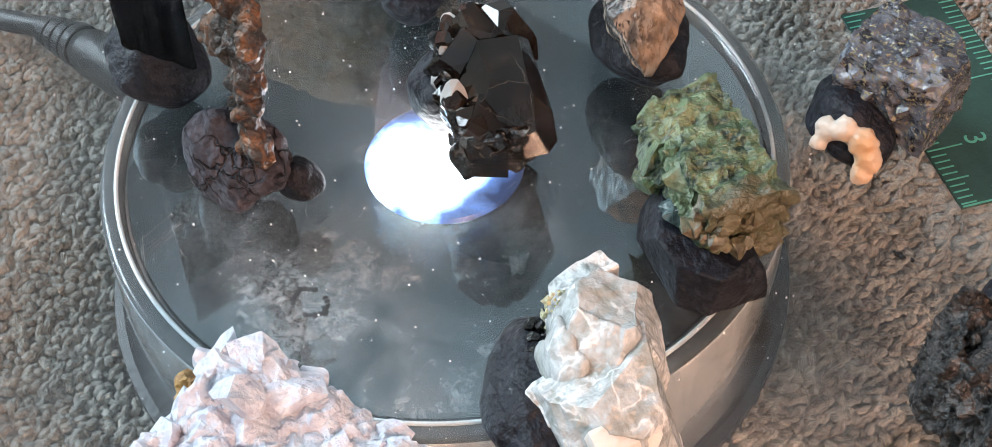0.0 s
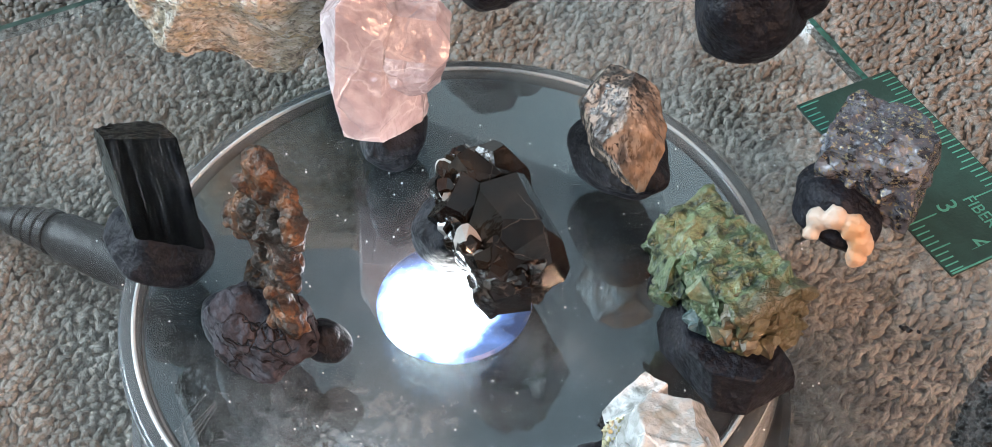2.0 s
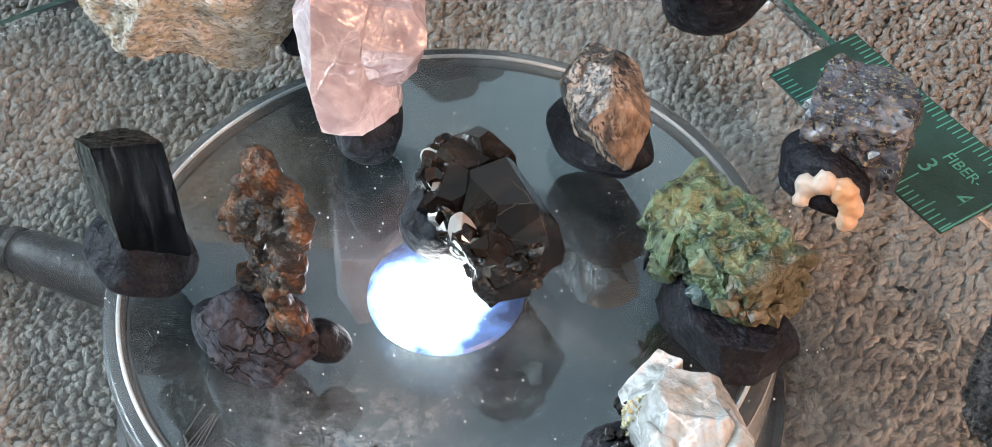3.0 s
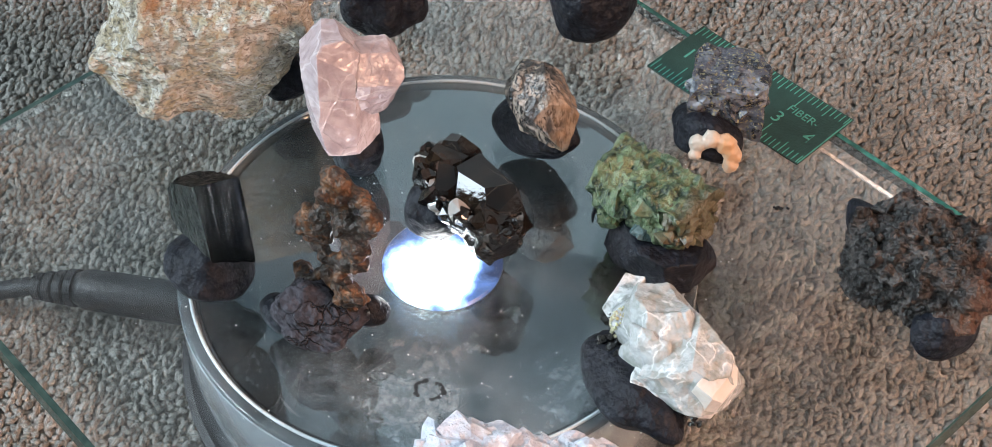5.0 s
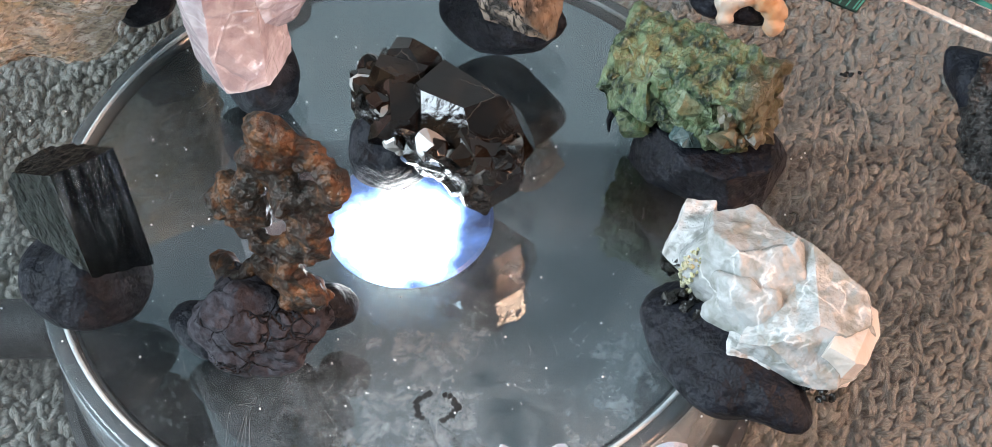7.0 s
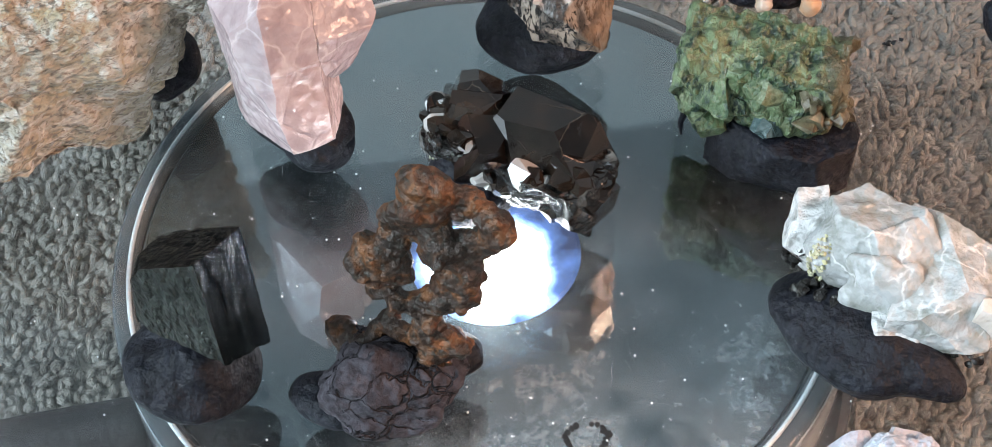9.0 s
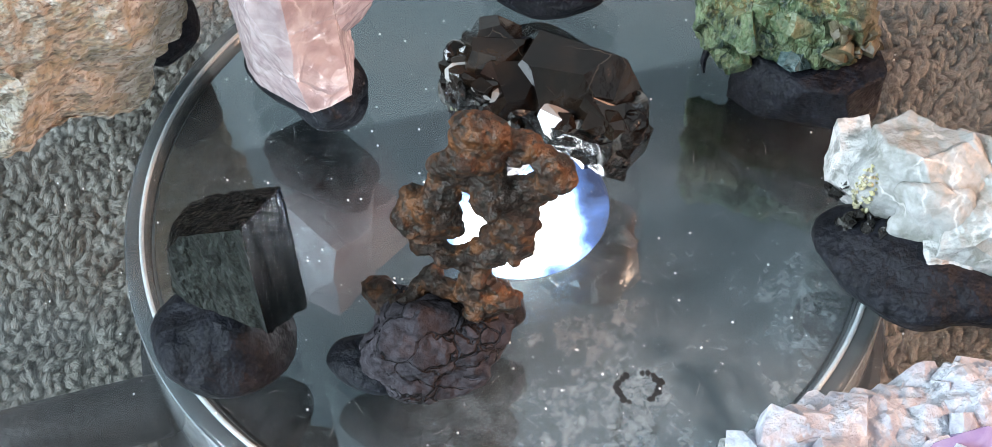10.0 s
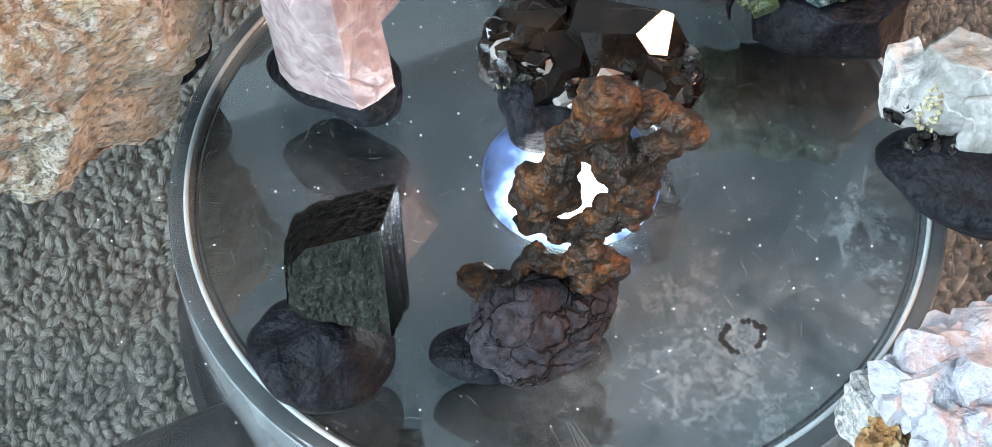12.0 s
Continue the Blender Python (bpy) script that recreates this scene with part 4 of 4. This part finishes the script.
part("crystal", cut_stone((0.78, 0.66, 0.66), [(0.5, -0.6, 1, 0.6), (-1, -0.4, 0.7, 0.66), (-0.8, 0.7, 0.5, 0.68), (1, 0.4, 0.8, 0.72), (-0.7, -0.7, -0.6, 0.66), (0.2, 1, 0.6, 0.6), (0, -1, -0.1, 0.46), (-1, -1, 0.2, 0.68), (0.9, 0.9, 0, 0.72), (-0.2, 0.2, 1, 0.58), (-0.4, -1, 0.6, 0.52)], 11, 0.06, 1.7, cuts=6, step=0.04, fine=0.02, fine_freq=7, centre=(-0.22, 0.05, 1.0)), CALCITE, s, smooth=True)
part("crystal", cut_stone((0.62, 0.62, 0.6), [(1, -0.6, 0.5, 0.56), (1, 0.6, 0.6, 0.58), (0.3, -1, 0.5, 0.52), (0.2, 0, 1, 0.5), (0.6, -0.6, -1, 0.54), (0.3, 1, 0.4, 0.52), (-0.6, -0.4, 1, 0.5)], 12, 0.035, 1.8, cuts=6, step=0.045, fine=0.015, fine_freq=8, turn=(0, 8, 10), centre=(0.66, -0.05, 0.93)), CALCITE, s)
part("crystal", blob(0.5, 0.22, 0.44, 71, 0.09, 1.6, fine=0.05, fine_freq=3, sub=5, centre=(0.06, -0.38, 1.02), turn=(-16, 8, 6)), CALCITE, s, "rounded milky crystal plate", smooth=True)
part("crystal", cut_stone((0.3, 0.22, 0.26), [(0, -1, 1, 0.27), (-1, -1, 0, 0.3), (1, -1, 0.5, 0.3)], 13, 0.04, 3, cuts=4, step=0.09, turn=(12, 0, 24), centre=(0.28, -0.56, 0.62)), CALCITE_WHITE, s, "chalky white crystal block")
part("crystal", cut_stone((0.26, 0.34, 0.4), [(-1, 0, 0.6, 0.26), (-1, 0.8, 0, 0.27), (0, -1, 0.8, 0.34), (-0.8, -0.8, -0.3, 0.28)], 14, 0.03, 3, cuts=4, step=0.08, turn=(0, -12, 20), centre=(-0.95, 0.08, 0.86)), CALCITE_WHITE, s, "white crystal with dark specks")
part("crystal", cut_stone((0.22, 0.34, 0.34), [(1, 0, 1, 0.28), (1, 1, 0, 0.3), (1, -1, 0, 0.3)], 15, 0.015, 3, cuts=4, step=0.09, turn=(0, 16, 10), centre=(1.06, -0.1, 0.92)), CREAM, s, "small cream crystal block")
part("crust", merge(crust(40, (-0.42, -0.5, 0.66), (0.46, 0.14, 0.16), 0.04, 0.09, 36), crust(16, (-1.0, -0.22, 0.8), (0.1, 0.06, 0.2), 0.03, 0.07, 38), crust(24, (0.85, -0.5, 0.5), (0.32, 0.1, 0.08), 0.03, 0.07, 39)), SMOKY_MATRIX, s, "dark grey granular crust")
part("crust", crust(150, (-0.7, -0.26, 1.0), (0.13, 0.2, 0.32), 0.012, 0.03, 37, low=-0.9), YELLOW_CRUST, s, "pale yellow fibrous crust")

# ---- amethyst ----

s = specimen("amethyst_specimen", 2.48, -5.25, "white quartz cluster with pale violet amethyst points", rz=4)
part("matrix", cut_stone((1.42, 1.15, 0.36), [(1, 1, 0, 1.75), (-1, 1, 0, 1.75), (-1, -1, 0, 1.7)], 14, 0.08, 2, cuts=5, step=0.05, fine=0.05, fine_freq=7, centre=(0, 0, 0.4)), MATRIX, s, "grey granular rock with rust specks")
part("core", cut_stone((1.36, 1.1, 0.46), [(1, 0, 1, 1.25), (-1, 0, 0.8, 1.2), (0, 1, 0.7, 0.98), (0, -1, 0.7, 0.98), (-1, 1, 0.2, 1.5), (1, -1, 0.2, 1.6)], 15, 0.2, 1.8, cuts=6, step=0.045, fine=0.05, fine_freq=6, centre=(0, 0, 0.75)), AMETHYST, s, "white massive quartz")
rnd = random.Random(15)
for n in range(230):
    x, y = rnd.uniform(-1.35, 1.3), rnd.uniform(-1.05, 1.0)
    h = 0.62 + 0.42 * (1 - (x / 1.9) ** 2) * (1 - (y / 1.4) ** 2) + (0.3 if x < -0.5 and y > 0.3 else 0.0) + rnd.uniform(-0.08, 0.1)
    violet = n % 5 == 1 and -0.7 < y < 0.25 and x > -0.1
    part("crystal", chunk((x, y, h), rnd.choice((0.1, 0.12, 0.15, 0.2, 0.28)), n + 90), AMETHYST_POINT if violet else AMETHYST, s, "violet amethyst point" if violet else "")
for at, size, turn in (((0.55, 0.05, 1.1), (0.5, 0.34, 0.2), (14, -8, 20)), ((0.2, -0.4, 1.08), (0.42, 0.3, 0.2), (-6, 10, -14))):
    part("crystal", cut_stone(size, [(1, 0.4, 0.4, size[0] * 0.85), (-1, 0.5, 0.3, size[0] * 0.85), (0.4, 1, 0.3, size[1] * 0.9), (-0.3, -1, 0.5, size[1] * 0.8)], 33, 0.02, 3, cuts=3, step=0.12, turn=turn, centre=at), AMETHYST_POINT, s, "large pale violet amethyst face")
for at, r, n in (((1.12, 0.5, 0.95), 0.4, 801), ((0.82, 0.72, 0.92), 0.36, 802), ((-0.9, 0.55, 1.12), 0.36, 803), ((-0.45, 0.6, 1.15), 0.38, 804), ((-1.1, 0.1, 0.98), 0.34, 805)):
    part("crystal", chunk(at, r, n), AMETHYST, s)
part("rust", blob(0.22, 0.26, 0.24, 37, 0.2, fine=0.12, fine_freq=8, sub=4, centre=(-1.42, 0.45, 0.66)), LIMONITE_RUST, s, "rusty orange crust")

# ---- black rock ----
s = specimen("black_rock_specimen", 7.65, 0.35, "rough black crystalline rock on dark putty", rz=-20)
part("putty", blob(1.25, 0.5, 0.5, 13, 0.15, flat=0.002, centre=(-0.3, 0.3, 0.4), turn=(0, 0, -32)), PUTTY, s, smooth=True)
part("putty_lump", blob(0.6, 0.42, 0.5, 24, 0.1, flat=0.002, centre=(0.85, -0.65, 0.42), turn=(0, 0, 60)), PUTTY, s, "dark putty lump", smooth=True)
part("rock", cut_stone((1.15, 0.78, 0.58), [(-1, -1, 0.2, 1.0), (-1, 0.5, 0.5, 1.15), (1, 1, 0.6, 1.25), (0, -1, 0.9, 0.85), (1, -0.8, 0, 1.2), (0.2, -1, -0.8, 0.9)], 13, 0.26, 1.6, cuts=7, step=0.03, fine=0.07, fine_freq=9, centre=(0.15, -0.05, 0.95)), BLACK_ROCK, s)

part("crust", crust(520, (0.12, -0.05, 0.98), (1.1, 0.77, 0.61), 0.03, 0.085, 51), BLACK_ROCK, s, "glittering black crystal crust")

# ---- lumps at the far side ----
s = specimen("putty_mount", -2.35, 4.85, "dark putty mount on the glass plate", "putty")
part("putty", blob(0.62, 0.55, 0.8, 14, 0.15, flat=0.002, centre=(0, 0, 0.6)), PUTTY, s, smooth=True)
part("putty_lump", blob(0.4, 0.4, 0.5, 25, 0.15, flat=0.002, centre=(0.5, 0.2, 0.5)), PUTTY, s, smooth=True)
s = specimen("putty_mount", 1.55, 5.75, "rounded dark putty mount on the glass plate", "putty")
part("putty", blob(0.85, 0.75, 0.85, 15, 0.12, flat=0.002, centre=(0, 0, 0.7)), PUTTY, s, smooth=True)
part("putty_lump", blob(0.6, 0.5, 0.7, 26, 0.12, flat=0.002, centre=(0.4, 0.45, 1.1)), PUTTY, s, smooth=True)

# ---- power cable ----
cable = thing("power_cable", -6.5, -1.0, FLOOR, "black power plug and cable on the carpet", "cable")
plug = part("plug", tube([(2.25, 0.0, 1.15), (2.1, 0.0, 1.14), (0.9, 0.0, 1.1), (0.3, 0.0, 1.08), (0.1, 0, 1.07)], [0.36, 0.38, 0.38, 0.36, 0.28], 24), CABLE, cable, smooth=True)
for k in range(4):
    part("relief_ring", tube([(0.12 - 0.22 * k, -0.01 * k, 1.06 - 0.03 * k), (-0.02 - 0.22 * k, -0.01 * k, 1.05 - 0.03 * k)], [0.34 - 0.03 * k] * 2, 20), CABLE, plug)
part("lead", tube([(0.2, 0.0, 1.07), (-0.8, -0.05, 0.95), (-2, -0.25, 0.6), (-4, -0.8, 0.3), (-9, -2.6, 0.3), (-20, -6, 0.3)], [0.17] * 6, 16), CABLE, cable, smooth=True)

# ---- dust on the plate ----


def dust():
    """Specks and short lint hairs lying on the glass."""
    rnd = random.Random(17)
    bits, hairs = [], []
    for _ in range(900):
        a, r = rnd.uniform(0, 2 * math.pi), 5.2 * math.sqrt(rnd.random())
        size = rnd.choice((0.003, 0.004, 0.004, 0.005, 0.006, 0.008, 0.014))
        bm = bmesh.new()
        bmesh.ops.create_icosphere(bm, subdivisions=1, radius=size)
        bmesh.ops.translate(bm, verts=bm.verts, vec=(r * math.cos(a), r * math.sin(a), size * 0.7))
        bits.append(bm)
    for _ in range(240):
        a, r = rnd.uniform(0, 2 * math.pi), 4.4 * math.sqrt(rnd.random())
        p, turn, bend = Vector((r * math.cos(a), r * math.sin(a), 0.012)), rnd.uniform(0, 6.28), rnd.uniform(-1.2, 1.2)
        pts = []
        for _ in range(5):
            pts.append(p.copy())
            p += Vector((math.cos(turn), math.sin(turn), 0)) * rnd.uniform(0.01, 0.06)
            turn += bend * rnd.uniform(-0.2, 1.0)
        hairs.append(tube(pts, [0.0013] * 5, 4))
    return merge(*bits), merge(*hairs)


RESIDUE = material("dark_residue", (0.01, 0.011, 0.012), 0.6)
bits = []
rnd = random.Random(23)
for k in range(22):
    a = 2 * math.pi * k / 22
    if k in (5, 6, 15, 16, 17):
        continue
    r = 0.21 + rnd.uniform(-0.015, 0.025)
    bits.append(blob(rnd.uniform(0.025, 0.045), rnd.uniform(0.025, 0.045), 0.006, k, 0.3, sub=2, centre=(0.65 + r * math.cos(a), -3.04 + 0.85 * r * math.sin(a), 0.004)))
tagged(part("ring_mark", merge(*bits), RESIDUE), "broken dark ring of dried residue on the glass", "stain", kind="stuff")
bits = []
for k in range(5):
    x = -1.55 + 0.07 * k
    bits.append(tube([(x, -3.95 + 0.03 * k, 0.003), (x + rnd.uniform(-0.1, 0.12), -3.15 - 0.02 * k, 0.003)], [0.0022, 0.002], 4))
for k in range(4):
    x = -1.6 + 0.06 * k
    bits.append(tube([(x, -3.6 - 0.05 * k, 0.003), (x + 0.3, -3.9 - 0.02 * k, 0.003)], [0.002, 0.0022], 4))
SCRATCH = material("scratch", (0.16, 0.17, 0.17), 0.6)
tagged(part("scratch_marks", merge(*bits), SCRATCH), "pale scribbled scratches on the glass", "stain", kind="stuff")
crumb = thing("crumb", 5.45, 1.82, 0, "small dark crumb lying on the glass", "crumb")
part("flake", merge(*[chunk((0.04 * n - 0.04, 0.02 * math.sin(4 * n), 0.02), 0.022 + 0.012 * (n % 2), n + 900) for n in range(4)]), RESIDUE, crumb)
part("flake", chunk((0.19, 0.02, 0.02), 0.03, 910), RESIDUE, crumb)
specks, hairs = dust()
tagged(part("dust", specks, LINT), "white dust specks lying on the glass", "dust", kind="stuff")
tagged(part("lint", hairs, HAIR), "short pale lint hairs lying on the glass", "lint", kind="stuff")
